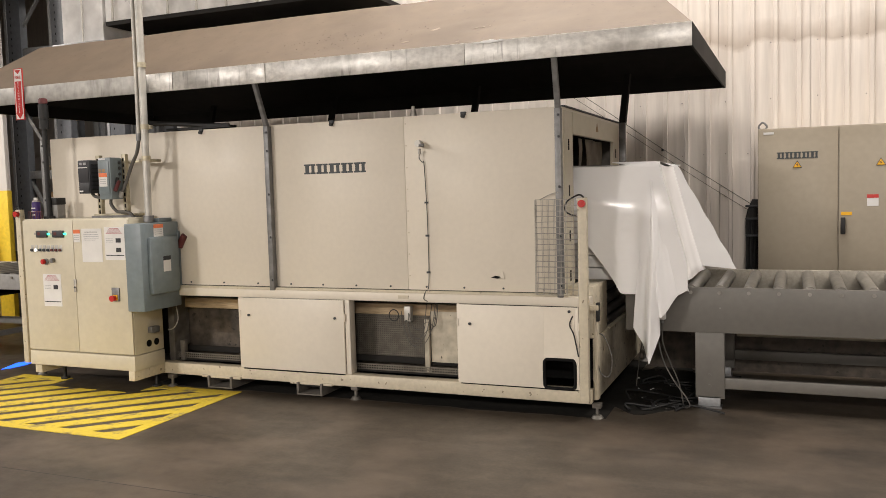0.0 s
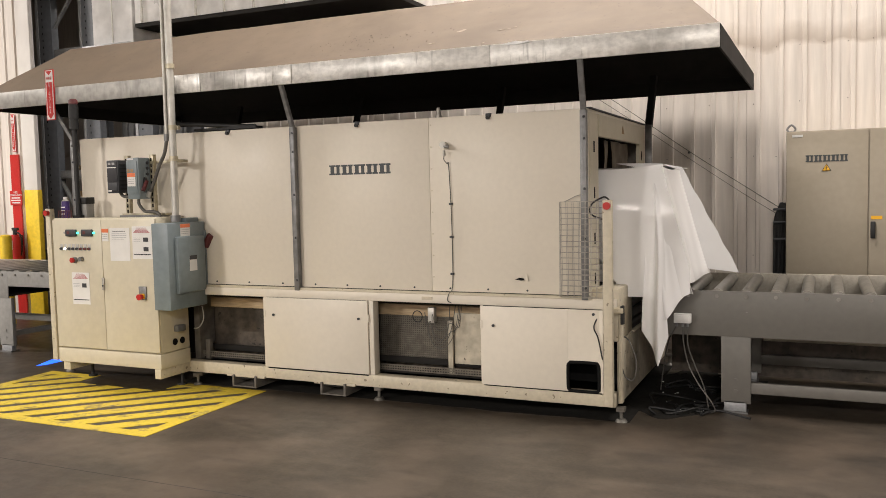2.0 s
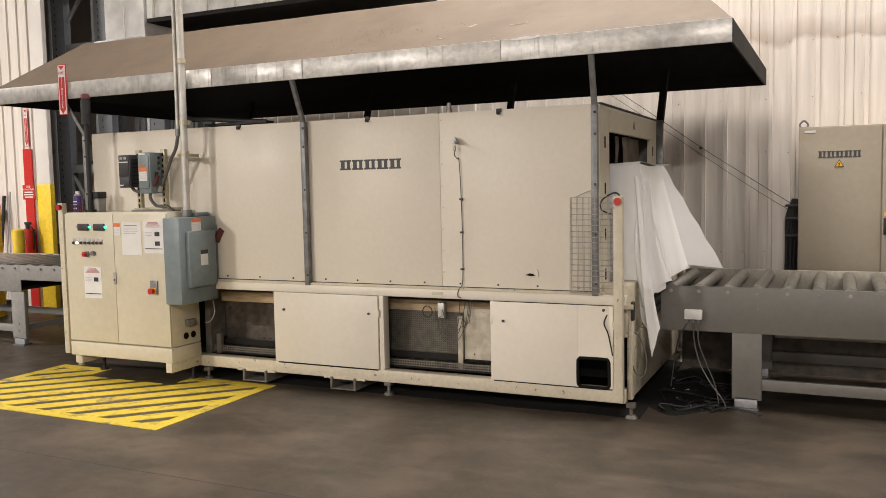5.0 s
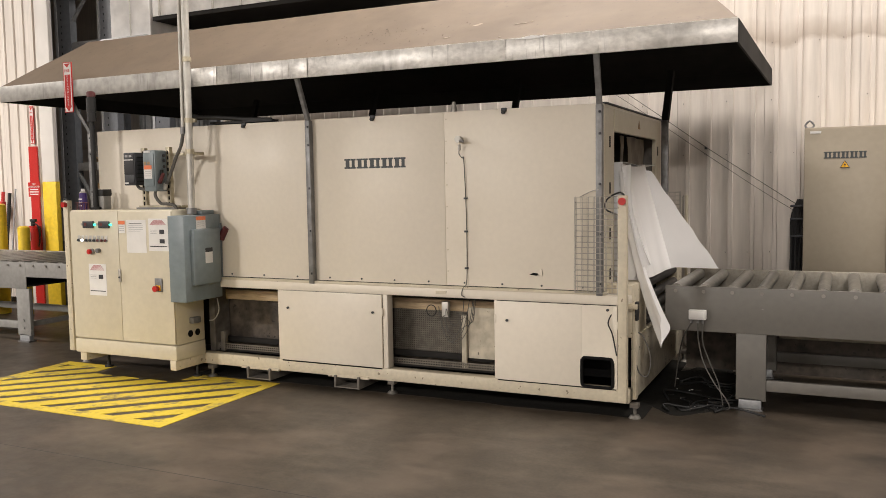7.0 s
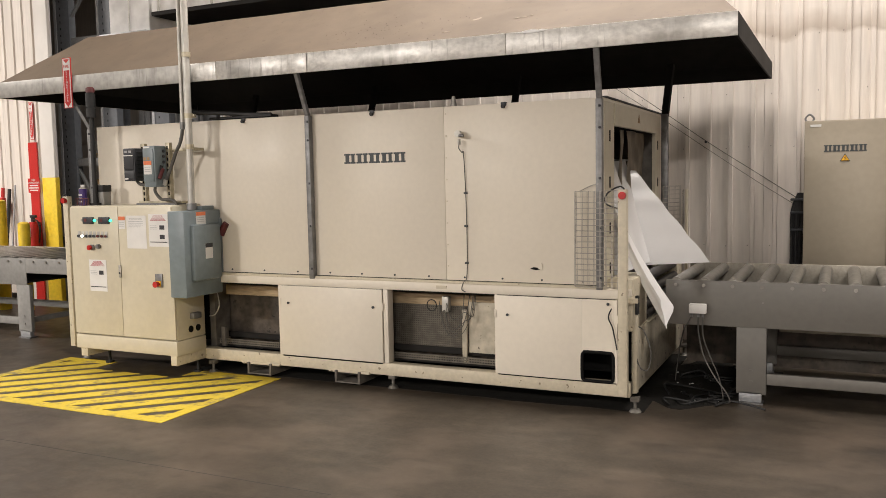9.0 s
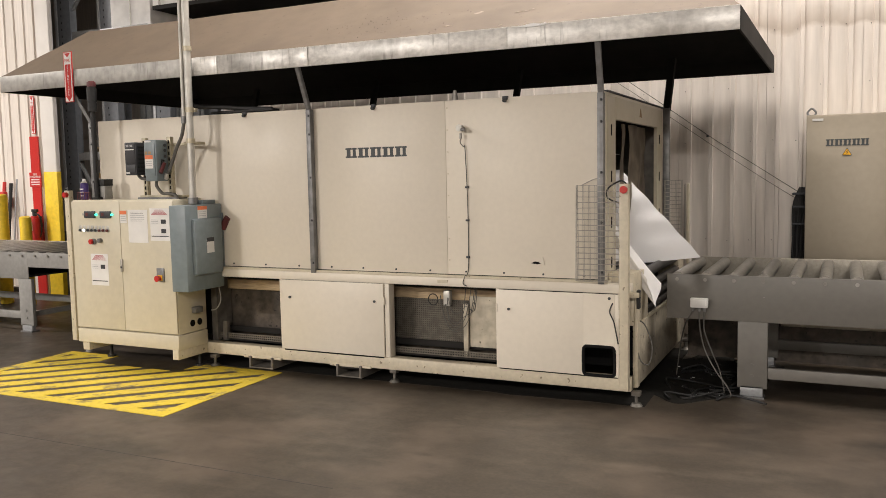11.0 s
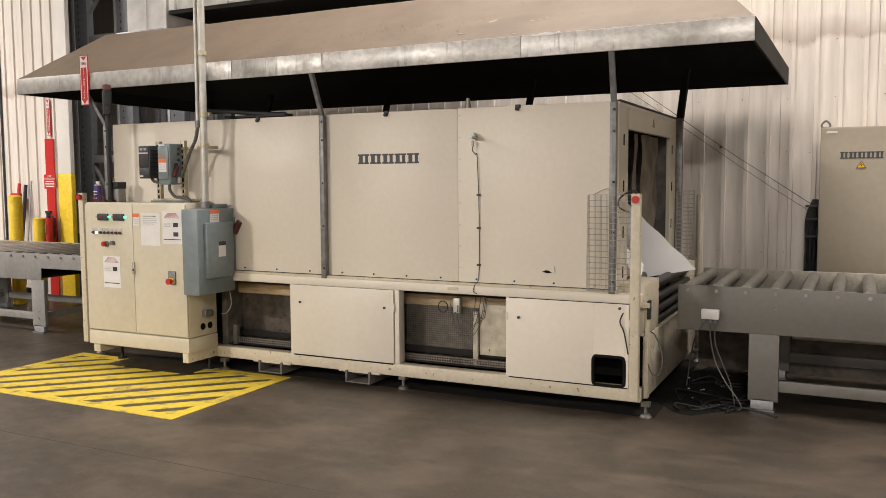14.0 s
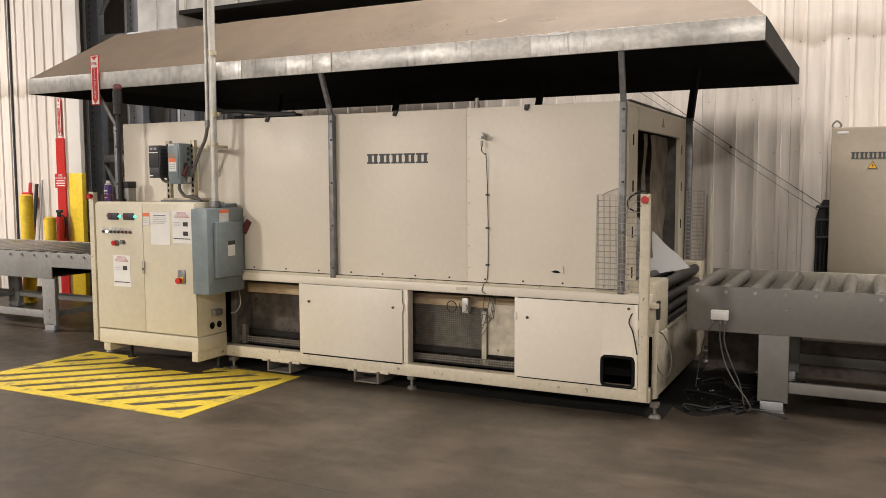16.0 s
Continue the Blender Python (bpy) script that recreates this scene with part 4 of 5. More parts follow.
doors = [o for o in cab.children if o.name.startswith("cabinet_door")]
left_door, right_door = doors
for x in (-4.82, -4.63):
    disp = part("display", box(x - 0.062, x + 0.062, FY - 0.02, FY, 1.33, 1.39, 0.004), DARK_GREY, left_door, "black temperature controller")
    part("digits", box(x - 0.04, x - 0.01, FY - 0.0215, FY - 0.02, 1.35, 1.375), DULL_RED, disp)
    part("indicator", rod((x + 0.075, FY - 0.016, 1.36), (x + 0.075, FY, 1.36), 0.009, 14), GREEN_LIGHT, left_door, "lit green lamp")
    part("indicator", rod((x - 0.08, FY - 0.012, 1.362), (x - 0.08, FY, 1.362), 0.011, 14), WIRE, left_door)
for k in range(8):
    x = -4.949 + k * 0.0472
    b = part("push_button", rod((x, FY - 0.02, 1.22), (x, FY, 1.22), 0.011, 14, None, 0.012), WHITE_LIGHT if k == 1 else DULL_RED if k > 4 else DARK_GREY, left_door)
    part("button_collar", rod((x, FY - 0.008, 1.22), (x, FY, 1.22), 0.017, 14), RACK_EDGE, left_door)
    part("legend_plate", box(x - 0.016, x + 0.016, FY - 0.004, FY, 1.222, 1.262, 0.002), PIPE, left_door)
es = part("emergency_stop", rod((-4.80, FY - 0.045, 1.12), (-4.80, FY - 0.02, 1.12), 0.023, 18, None, 0.023, 0.005), RED, left_door, "red emergency stop button")
part("stop_collar", rod((-4.79, FY - 0.02, 1.12), (-4.79, FY, 1.12), 0.026, 18), STRUT, es)
part("key_switch", rod((-4.71, FY - 0.03, 1.13), (-4.71, FY, 1.13), 0.02, 14), STRUT, left_door)


def notice(x0, x1, z0, z1, tilt, kind, parent):
    """A posted sheet, its writing as plain bars."""
    p = flat(x0, x1, z0, z1, 0.002, PAPER, "notice", parent, "white printed notice")
    w, h = x1 - x0, z1 - z0
    if kind == "drawing":
        bm = prism([(x0 + 0.08 * w, z1 - 0.2 * h), (x0 + 0.92 * w, z1 - 0.2 * h), (x0 + 0.72 * w, z1 - 0.05 * h), (x0 + 0.26 * w, z1 - 0.05 * h)], FY - 0.004, FY - 0.002)
        part("printed_roof", bm, PAPER, p)
        for k in range(5):
            u = 0.09 + 0.045 * k
            flat(x0 + u * w, x1 - u * w, z1 - (0.195 - 0.034 * k) * h, z1 - (0.18 - 0.034 * k) * h, 0.005, MAROON, "printed_bar", p)
        flat(x0 + 0.57 * w, x0 + 0.82 * w, z1 - 0.47 * h, z1 - 0.34 * h, 0.004, INK, "printed_block", p)
        if z1 > 1.2:
            flat(x0 + 0.57 * w, x0 + 0.82 * w, z1 - 0.76 * h, z1 - 0.63 * h, 0.004, INK, "printed_block", p)
        flat(x0 + 0.06 * w, x1 - 0.06 * w, z0 + 0.13 * h, z0 + 0.155 * h, 0.004, INK, "printed_bar", p)
        for k in range(3):
            flat(x0 + 0.08 * w, x0 + 0.42 * w, z1 - (0.36 + 0.05 * k) * h, z1 - (0.35 + 0.05 * k) * h, 0.004, GREY_INK, "printed_bar", p)
    else:
        flat(x0 + 0.15 * w, x1 - 0.2 * w, z1 - 0.11 * h, z1 - 0.095 * h, 0.004, INK, "printed_bar", p)
        for k in range(4):
            flat(x0 + 0.12 * w, x1 - (0.15 + 0.12 * (k == 3)) * w, z1 - (0.18 + 0.055 * k) * h, z1 - (0.17 + 0.055 * k) * h, 0.004, GREY_INK, "printed_bar", p)


notice(-4.374, -4.15, 1.118, 1.403, 0, "letter", right_door)
notice(-4.12, -3.905, 1.138, 1.415, 0, "drawing", right_door)
notice(-4.846, -4.638, 0.728, 1.01, 0, "drawing", left_door)


def caution_label(x0, x1, z0, z1, y, parent, axis="y"):
    w = x1 - x0
    if axis == "y":
        lab = part("caution_label", box(x0, x1, y - 0.002, y - 0.0005, z0, z1), PAPER, parent, "orange and white caution label")
        part("label_band", box(x0, x1, y - 0.0035, y - 0.002, z1 - 0.3 * (z1 - z0), z1), ORANGE, lab)
        for k in range(3):
            part("printed_bar", box(x0 + 0.1 * w, x1 - 0.15 * w, y - 0.003, y - 0.0018, z1 - (0.48 + 0.16 * k) * (z1 - z0), z1 - (0.45 + 0.16 * k) * (z1 - z0)), GREY_INK, lab)
    else:
        lab = part("caution_label", box(y + 0.0005, y + 0.002, x0, x1, z0, z1), PAPER, parent, "orange and white caution label")
        part("label_band", box(y + 0.002, y + 0.0035, x0, x1, z1 - 0.3 * (z1 - z0), z1), ORANGE, lab)
        for k in range(3):
            part("printed_bar", box(y + 0.0018, y + 0.003, x0 + 0.1 * w, x1 - 0.15 * w, z1 - (0.48 + 0.16 * k) * (z1 - z0), z1 - (0.45 + 0.16 * k) * (z1 - z0)), GREY_INK, lab)


caution_label(-4.48 + 0.014, -4.39, 1.287, 1.395, FY, right_door)
sw = part("main_switch", box(-4.065, -3.985, FY - 0.014, FY, 0.79, 0.905, 0.004), STRUT, right_door, "red and yellow main switch")
part("switch_plate", box(-4.05, -4.0, FY - 0.018, FY - 0.014, 0.80, 0.845), WARN, sw)
part("switch_knob", rod((-4.03, FY - 0.055, 0.818), (-4.03, FY - 0.018, 0.818), 0.026, 16, None, 0.022), RED, sw)
lt = part("door_latch", box(-4.485, -4.458, FY - 0.012, FY, 0.86, 0.97, 0.004), WIRE, right_door)
part("keyhole", rod((-4.471, FY - 0.016, 0.9), (-4.471, FY - 0.011, 0.9), 0.009, 10), INK, lt)
# fittings on the side of the cabinet
part("socket", box(CX1, CX1 + 0.05, -0.2, -0.1, 0.495, 0.55, 0.008), STRUT, cab, "grey metal plug socket")
for y in (-0.19, -0.10):
    part("cable_hole", rod((CX1 - 0.005, y, 0.408), (CX1 + 0.004, y, 0.408), 0.03, 16), REFRACT, cab)
part("cable_tray", box(-4.42, -3.98, -0.2, -0.06, 1.488, 1.505), STRUT, cab, "slotted steel strip on the cabinet top")

# ---- blue-grey disconnect on the cabinet's side ----
dis = thing("disconnect_switch", (-3.75, -0.2, 0.715), "blue-grey wall-mounted safety disconnect box with a red handle", "switch box")
part("case", box(-3.852, -3.677, -0.43, 0.026, 0.715, 1.44, 0.008), BOX_GREY, dis)
cov = part("raised_cover", box(-3.70, -3.637, -0.36, -0.015, 0.845, 1.325, 0.024), BOX_GREY, dis)
caution_label(-0.28, -0.165, 1.325, 1.428, -3.677, dis, "x")
lab = part("rating_label", box(-3.6375, -3.636, -0.225, -0.135, 1.03, 1.16), PAPER, cov)
part("label_band", box(-3.6365, -3.635, -0.225, -0.135, 1.125, 1.16), INK, lab)
part("standoff", box(CX1 + 0.001, -3.852, -0.36, -0.04, 0.76, 1.40), STRUT, dis)
part("hinge", rod((-3.675, 0.02, 0.80), (-3.675, 0.02, 1.36), 0.012), BOX_GREY, dis)
part("handle_arm", rod((-3.72, 0.026, 1.15), (-3.68, 0.034, 1.29), 0.014, 12), DARK_GREY, dis)
part("handle", rod((-3.68, 0.03, 1.225), (-3.615, 0.03, 1.32), 0.036, 12, None, 0.027), DULL_RED, dis, "dark red operating handle")
part("stub", box(-3.82, -3.72, -0.16, 0.0, 1.44, 1.475, 0.004), BOX_GREY, dis)

# ---- small boxes on a channel frame above the cabinet ----
frame_ob = thing("channel_frame", (-4.25, -0.1, 1.5), "galvanised slotted channel frame holding small switch boxes", "frame")
for x in (-4.40, -4.11):
    part("channel", box(x - 0.022, x + 0.022, -0.12, -0.08, 1.505, 2.03, 0.002), ZINC, frame_ob)
    for k in range(10):
        part("slot", box(x - 0.008, x + 0.008, -0.1215, -0.1195, 1.52 + k * 0.05, 1.55 + k * 0.05), REFRACT, frame_ob)
part("channel", box(-4.45, -3.95, -0.14, -0.06, 1.5, 1.52, 0.002), ZINC, frame_ob)
part("channel", box(-4.40, -3.875, -0.08, -0.05, 1.95, 1.975, 0.002), ZINC, frame_ob)
drive = thing("drive_unit", (-4.40, -0.2, 1.70), "black motor drive unit with a finned front", "drive unit")
part("housing", box(-4.465, -4.335, -0.28, -0.122, 1.70, 1.985, 0.006), DARK_GREY, drive)
part("faceplate", box(-4.457, -4.343, -0.287, -0.28, 1.80, 1.975, 0.003), INK, drive)
for x in (-4.425, -4.38):
    part("dial", box(x - 0.015, x + 0.015, -0.289, -0.287, 1.945, 1.965), GREY_INK, drive)
part("stripe", box(-4.457, -4.35, -0.2885, -0.2865, 1.918, 1.926), PAPER, drive)
part("lower_cover", box(-4.455, -4.345, -0.286, -0.28, 1.715, 1.79, 0.004), DARK_GREY, drive)
part("nameplate", box(-4.45, -4.41, -0.288, -0.286, 1.715, 1.727), PAPER, drive)
for k in range(7):
    part("fin", box(-4.335, -4.326, -0.26, -0.14, 1.73 + k * 0.035, 1.74 + k * 0.035), BLACK, drive)
sbox = thing("small_disconnect", (-4.19, -0.2, 1.645), "small blue-grey disconnect box with a caution label and red lever", "switch box")
part("case", box(-4.255, -4.12, -0.262, -0.122, 1.645, 2.0, 0.010), BOX_GREY, sbox)
part("cover", box(-4.249, -4.132, -0.272, -0.262, 1.69, 1.975, 0.006), BOX_GREY, sbox)
part("rating_label", box(-4.245, -4.175, -0.264, -0.2615, 1.98, 1.994), PAPER, sbox)
caution_label(-4.238, -4.15, 1.755, 1.87, -0.272, sbox)
for x in (-4.225, -4.185):
    part("window", box(x - 0.014, x + 0.014, -0.2735, -0.2715, 1.877, 1.902), CARTON, sbox)
part("lever_arm", rod((-4.118, -0.20, 1.77), (-4.105, -0.20, 1.83), 0.014, 10), BLACK, sbox)
part("lever", rod((-4.105, -0.235, 1.715), (-4.10, -0.19, 1.80), 0.017, 10), DULL_RED, sbox, "dark red lever")
for z in (1.86, 1.91, 1.955):
    part("knockout", rod((-4.121, -0.16, z), (-4.114, -0.16, z), 0.014, 12), DARK_GREY, sbox)
part("hose", tube([(-4.19, -0.2, 1.65), (-4.19, -0.2, 1.60), (-4.14, -0.19, 1.54), (-4.06, -0.2, 1.535), (-3.99, -0.2, 1.525), (-3.95, -0.2, 1.485)], 0.014), COPPER_CABLE, sbox, "grey flexible conduit")
part("hose", tube([(-4.40, -0.2, 1.705), (-4.37, -0.2, 1.675), (-4.31, -0.2, 1.665), (-4.25, -0.2, 1.675)], 0.014), COPPER_CABLE, sbox)
part("hose", tube([(-4.12, -0.16, 1.69), (-4.06, -0.17, 1.75), (-3.96, -0.18, 1.93), (-3.88, -0.2, 2.03), (-3.85, -0.2, 2.15)], 0.015), COPPER_CABLE, sbox, "grey flexible conduit")
part("gland", rod((-4.115, -0.165, 1.66), (-4.10, -0.165, 1.71), 0.02, 12), PIPE, sbox)
pipe = thing("conduit_pipe", (-3.78, -0.2, 1.447), "galvanised electrical conduit rising from the switch box", "conduit")
part("pipe", rod((-3.79, -0.2, 1.445), (-3.75, -0.2, 9.0), 0.030, 16), PIPE, pipe)
part("pipe", rod((-3.85, -0.2, 2.15), (-3.80, -0.2, 9.0), 0.017, 12), PIPE, pipe)
for z in (1.98, 2.24, 2.75):
    part("clamp", rod((-3.787 + 0.0053 * (z - 1.45), -0.2, z - 0.02), (-3.787 + 0.0053 * (z - 1.45), -0.2, z + 0.02), 0.037, 14), ZINC, pipe)
part("clamp_block", box(-3.87, -3.73, -0.19, -0.16, 2.225, 2.255, 0.003), ZINC, pipe)
part("clamp_block", box(-3.875, -3.75, -0.19, -0.06, 1.95, 1.975, 0.003), ZINC, pipe)
part("coupling", rod((-3.85, -0.2, 2.13), (-3.85, -0.2, 2.19), 0.024, 12), STRUT, pipe)
part("coupling", rod((-3.79, -0.2, 1.445), (-3.79, -0.2, 1.50), 0.042, 14), STRUT, pipe)
tray = thing("cable_tray", (-3.5, 0.15, 2.21), "black perforated cable tray lying on the tunnel roof", "tray")
bm = box(-3.78, -3.12, 0.06, 0.16, 2.222, 2.24)
part("tray_body", bm, BLACK, tray)
bm = tube([(-3.9, -0.1, 2.33), (-3.8, -0.1, 2.28), (-3.65, 0.0, 2.27), (-3.4, 0.08, 2.25), (-3.15, 0.1, 2.235)], 0.02)
part("cable", bm, BLACK, tray)

# ---- beacon and small things on the cabinet top ----
beacon = thing("signal_beacon", (-4.90, -0.21, 1.488), "black signal beacon pole with a dull red lens", "beacon")
part("pole", rod((-4.90, -0.21, 1.488), (-4.90, -0.21, 2.30), 0.023, 12), BLACK, beacon)
part("base", rod((-4.90, -0.21, 1.488), (-4.90, -0.21, 1.51), 0.05, 16), BLACK, beacon)
part("socket", rod((-4.90, -0.21, 2.28), (-4.90, -0.21, 2.36), 0.040, 16), BLACK, beacon)
part("lens", rod((-4.90, -0.21, 2.36), (-4.90, -0.21, 2.50), 0.042, 16, None, 0.042, 0.008), BLACK, beacon)
part("lens", rod((-4.90, -0.21, 2.50), (-4.90, -0.21, 2.55), 0.042, 16, None, 0.036, 0.008), DULL_RED, beacon, "dull red lens")


def spray_can(x, y, h, r, mat, cap, label):
    c = thing("spray_can", (x, y, 1.488), label, "can")
    part("body", rod((x, y, 1.488), (x, y, 1.488 + h * 0.8), r, 18, None, r, 0.004), mat, c)
    part("shoulder", rod((x, y, 1.488 + h * 0.8), (x, y, 1.488 + h * 0.88), r, 18, None, r * 0.5), WIRE, c)
    part("cap", rod((x, y, 1.488 + h * 0.88), (x, y, 1.488 + h), r * 0.5, 12), cap, c)
    for k in range(3):
        part("printed_bar", box(x - r * 0.6, x + r * 0.6, y - r - 0.001, y - r + 0.004, 1.52 + 0.03 * k, 1.53 + 0.03 * k), PAPER, c)


spray_can(-5.0, -0.26, 0.19, 0.035, PURPLE, PAPER, "purple spray can with a pale cap")
spray_can(-4.955, -0.12, 0.19, 0.025, PAPER, PAPER, "slim white spray bottle")
caddy = thing("small_black_box", (-4.86, -0.15, 1.488), "small black and grey box beside the beacon", "box")
part("body", box(-4.905, -4.825, -0.19, -0.10, 1.488, 1.61, 0.004), OUT_GREY, caddy)
part("lid", box(-4.91, -4.82, -0.2, -0.095, 1.61, 1.67, 0.004), BLACK, caddy)
basket = thing("wire_basket", (-5.0, -0.3, 1.488), "low rusty wire basket on the cabinet top", "basket")
bm = bmesh.new()
for k in range(9):
    x = -5.05 + k * 0.02
    rod((x, -0.3, 1.488), (x, -0.3, 1.555), 0.0025, 6, bm)
rod((-5.055, -0.3, 1.553), (-4.885, -0.3, 1.553), 0.003, 6, bm)
part("wires", bm, DULL_RED, basket)

# ---- wire guards either side of the infeed ----
def wire_cage(x0, x1, y0, y1, z0, z1, label, nz=17):
    g = thing("wire_guard", ((x0 + x1) / 2, (y0 + y1) / 2, z0), label, "guard", "wire guards")
    for fixed, a, b, axis in ((y0, x0, x1, "x"), (y1, x0, x1, "x"), (x0, y0, y1, "y"), (x1, y0, y1, "y")):
        n = max(2, round((b - a) / 0.045))
        for k in range(n + 1):
            u = a + (b - a) * k / n
            p = (u, fixed) if axis == "x" else (fixed, u)
            lean = 0.008 * math.sin(9 * u + 3 * fixed)
            part("wire", rod((p[0] + lean, p[1], z0), (p[0], p[1] + 0.4 * lean, z1), 0.0017, 5), WIRE, g)
        for k in range(nz + 1):
            z = z0 + (z1 - z0) * k / nz
            p, q = ((a, fixed), (b, fixed)) if axis == "x" else ((fixed, a), (fixed, b))
            sag = 0.004 * math.sin(5.0 * k + 20 * fixed)
            part("wire", rod((*p, z), (*q, z + sag), 0.0017, 5), WIRE, g)
    return g


wire_cage(-0.46, -0.15, -0.055, -0.02, 0.888, 1.56, "galvanised wire mesh guard bent round the corner")
back_guard = wire_cage(-0.24, -0.09, 2.0, 2.06, 0.936, 1.56, "galvanised wire mesh guard at the back corner")
part("guard_rail", box(-0.052, -0.028, 2.05, 2.085, 0.80, 1.53, 0.003), CREAM_WORN, back_guard, "worn cream edge rail")
part("coil", tube([(-0.066 + 0.008 * math.cos(k * 1.57), 2.05 + 0.008 * math.sin(k * 1.57), 0.96 + 0.0052 * k) for k in range(110)], 0.0026, 5, None, 2), MESH, back_guard, "dark coiled spring wire")
part("tie_wire", tube([(-0.44, 0.0, 1.56), (-0.36, 0.02, 1.60), (-0.3, -0.02, 1.61)], 0.003), WIRE, back_guard)

# ---- roller conveyors ----
PALE_RAIL = material("pale_conveyor_rail", (0.34, 0.31, 0.255), 0.55, grain=0.08, stain=(0.2, 0.18, 0.15))


def conveyor(name, x0, x1, legs, zb, label, end_cut=0.0, paint=GREY, radius=0.044, axis=0.861):
    c = thing(name, ((x0 + x1) / 2, 1.1, 0), label, "conveyor", "roller conveyors")
    part("side_plate", box(x0, x1 - end_cut, 0.554, 0.566, zb, 0.888, 0.003), paint, c)
    if end_cut:
        part("end_piece", box(x1 - end_cut, x1, 0.554, 0.566, 0.725, 0.888, 0.003), paint, c)
    part("side_plate", box(x0, x1, 1.70, 1.72, zb, 0.905, 0.003), PALE_RAIL, c)
    n = int((x1 - x0) / 0.2)
    for k in range(n + 1):
        x = x0 + 0.076 + k * 0.2
        if x > x1 - 0.02:
            break
        r = part("roller", rod((x, 0.570, axis), (x, 1.70, axis), radius, 20), ROLLER, c)
        part("axle_bolt", rod((x, 0.542, 0.852), (x, 0.556, 0.852), 0.014, 10, None, 0.011), ROLLER, c)
    part("under_tray", box(x0, x1 - end_cut, 0.58, 1.70, zb + 0.02, zb + 0.04), DARK_STEEL, c)
    if end_cut:
        part("under_tray", box(x1 - end_cut, x1, 0.58, 1.70, 0.79, 0.81), DARK_STEEL, c)
    for lx in legs:
        for y0, y1 in ((0.556, 0.60), (1.64, 1.70)):
            leg = part("leg", box(lx, lx + 0.205, y0, y1, 0.07, zb, 0.004), paint, c)
            part("foot_plate", box(lx + 0.012, lx + 0.185, y0 - 0.02, y1 + 0.04, 0.0, 0.012), STRUT, leg)
            part("foot", box(lx + 0.02, lx + 0.175, y0, y1 + 0.01, 0.012, 0.085, 0.003), RACK_EDGE, leg, "bare steel adjustable foot")
            for z in (0.16, 0.24):
                part("bolt", rod((lx + 0.1, y0 - 0.008, z), (lx + 0.1, y0, z), 0.014, 8), paint, leg)
        part("cross_tie", box(lx + 0.08, lx + 0.13, 0.60, 1.64, 0.16, 0.22), paint, c)
    for a, b in zip(legs, legs[1:]):
        for y in (0.565, 1.655):
            part("stretcher", box(a + 0.205, b, y, y + 0.04, 0.145, 0.225, 0.003), paint, c)
    return c


infeed = conveyor("infeed_conveyor", 0.055, 4.6, (0.56, 2.35, 4.1), 0.556, "grey steel roller conveyor feeding the tunnel")
part("paint_scrape", box(0.73, 0.742, 0.552, 0.554, 0.735, 0.742), ROLLER, infeed)
outfeed = conveyor("outfeed_conveyor", -11.2, -5.5, (-11.0, -9.1, -7.02), 0.592, "grey steel roller conveyor leaving the tunnel, paint brightened for its lighting", 1.35, OUT_GREY, 0.088, 0.815)
# Board added to keep the view under the rollers dark.
part("skirt_board", box(0.02, 4.6, 1.73, 1.76, 0.03, 0.56), BROWN_PLATE, infeed, "added dark brown board under the rollers")
part("kick_board", box(0.78, 4.6, 1.70, 1.728, 0.335, 0.41, 0.003), GRIMY_CREAM, infeed, "dirty pale board below the rollers")
jb = thing("junction_box", (0.293, 0.53, 0.65), "pale grey junction box on the conveyor side with trailing cables", "junction box")
part("body", box(0.232, 0.355, 0.50, 0.5535, 0.648, 0.718, 0.006), PAPER, jb)
part("lid", box(0.245, 0.342, 0.493, 0.50, 0.66, 0.706, 0.004), PAPER, jb)
for dx, dz in ((0.25, 0), (0.295, 0), (0.33, 0)):
    part("gland", rod((dx, 0.525, 0.62), (dx, 0.525, 0.65), 0.010, 10), STRUT, jb)
part("cable", tube([(0.25, 0.525, 0.63), (0.22, 0.53, 0.57), (0.18, 0.6, 0.5), (0.1, 0.9, 0.3), (0.05, 1.0, 0.02)], 0.005), COPPER_CABLE, jb)
part("cable", tube([(0.295, 0.525, 0.63), (0.30, 0.52, 0.5), (0.34, 0.5, 0.34), (0.42, 0.47, 0.2), (0.50, 0.45, 0.1), (0.53, 0.46, 0.03), (0.5, 0.47, 0.008)], 0.005), COPPER_CABLE, jb)
part("cable", tube([(0.33, 0.525, 0.63), (0.33, 0.53, 0.48), (0.38, 0.54, 0.33), (0.44, 0.55, 0.18), (0.47, 0.56, 0.03), (0.45, 0.58, 0.008)], 0.005), COPPER_CABLE, jb)
# tangled cables and scraps on the floor by the infeed
tangle = thing("floor_cables", (0.2, 0.7, 0), "tangle of black cables on the floor under the infeed", "cables")
rnd = random.Random(4)
for k in range(9):
    x, y = 0.0 + rnd.random() * 0.3, 0.3 + rnd.random() * 0.9
    pts = [(x, y, 0.012)]
    for j in range(5):
        x += rnd.uniform(-0.05, 0.22)
        y += rnd.uniform(-0.16, 0.22)
        pts.append((x, y, 0.012 + (0.05 * rnd.random() if j % 2 else 0)))
    part("cable", tube(pts, 0.008), BLACK, tangle)
scraps = bmesh.new()
for k in range(45):
    x, y, s = rnd.uniform(-0.05, 0.5), rnd.uniform(0.3, 1.9), rnd.uniform(0.004, 0.017)
    one = bmesh.new()
    bmesh.ops.create_icosphere(one, subdivisions=1, radius=s)
    for v in one.verts:
        v.co = Vector((x + v.co.x * 1.6, y + v.co.y, s * 0.45 + v.co.z * 0.45)) + 0.3 * s * noise.noise_vector(v.co * 60 + Vector((k, 0, 0)))
    add(scraps, one)
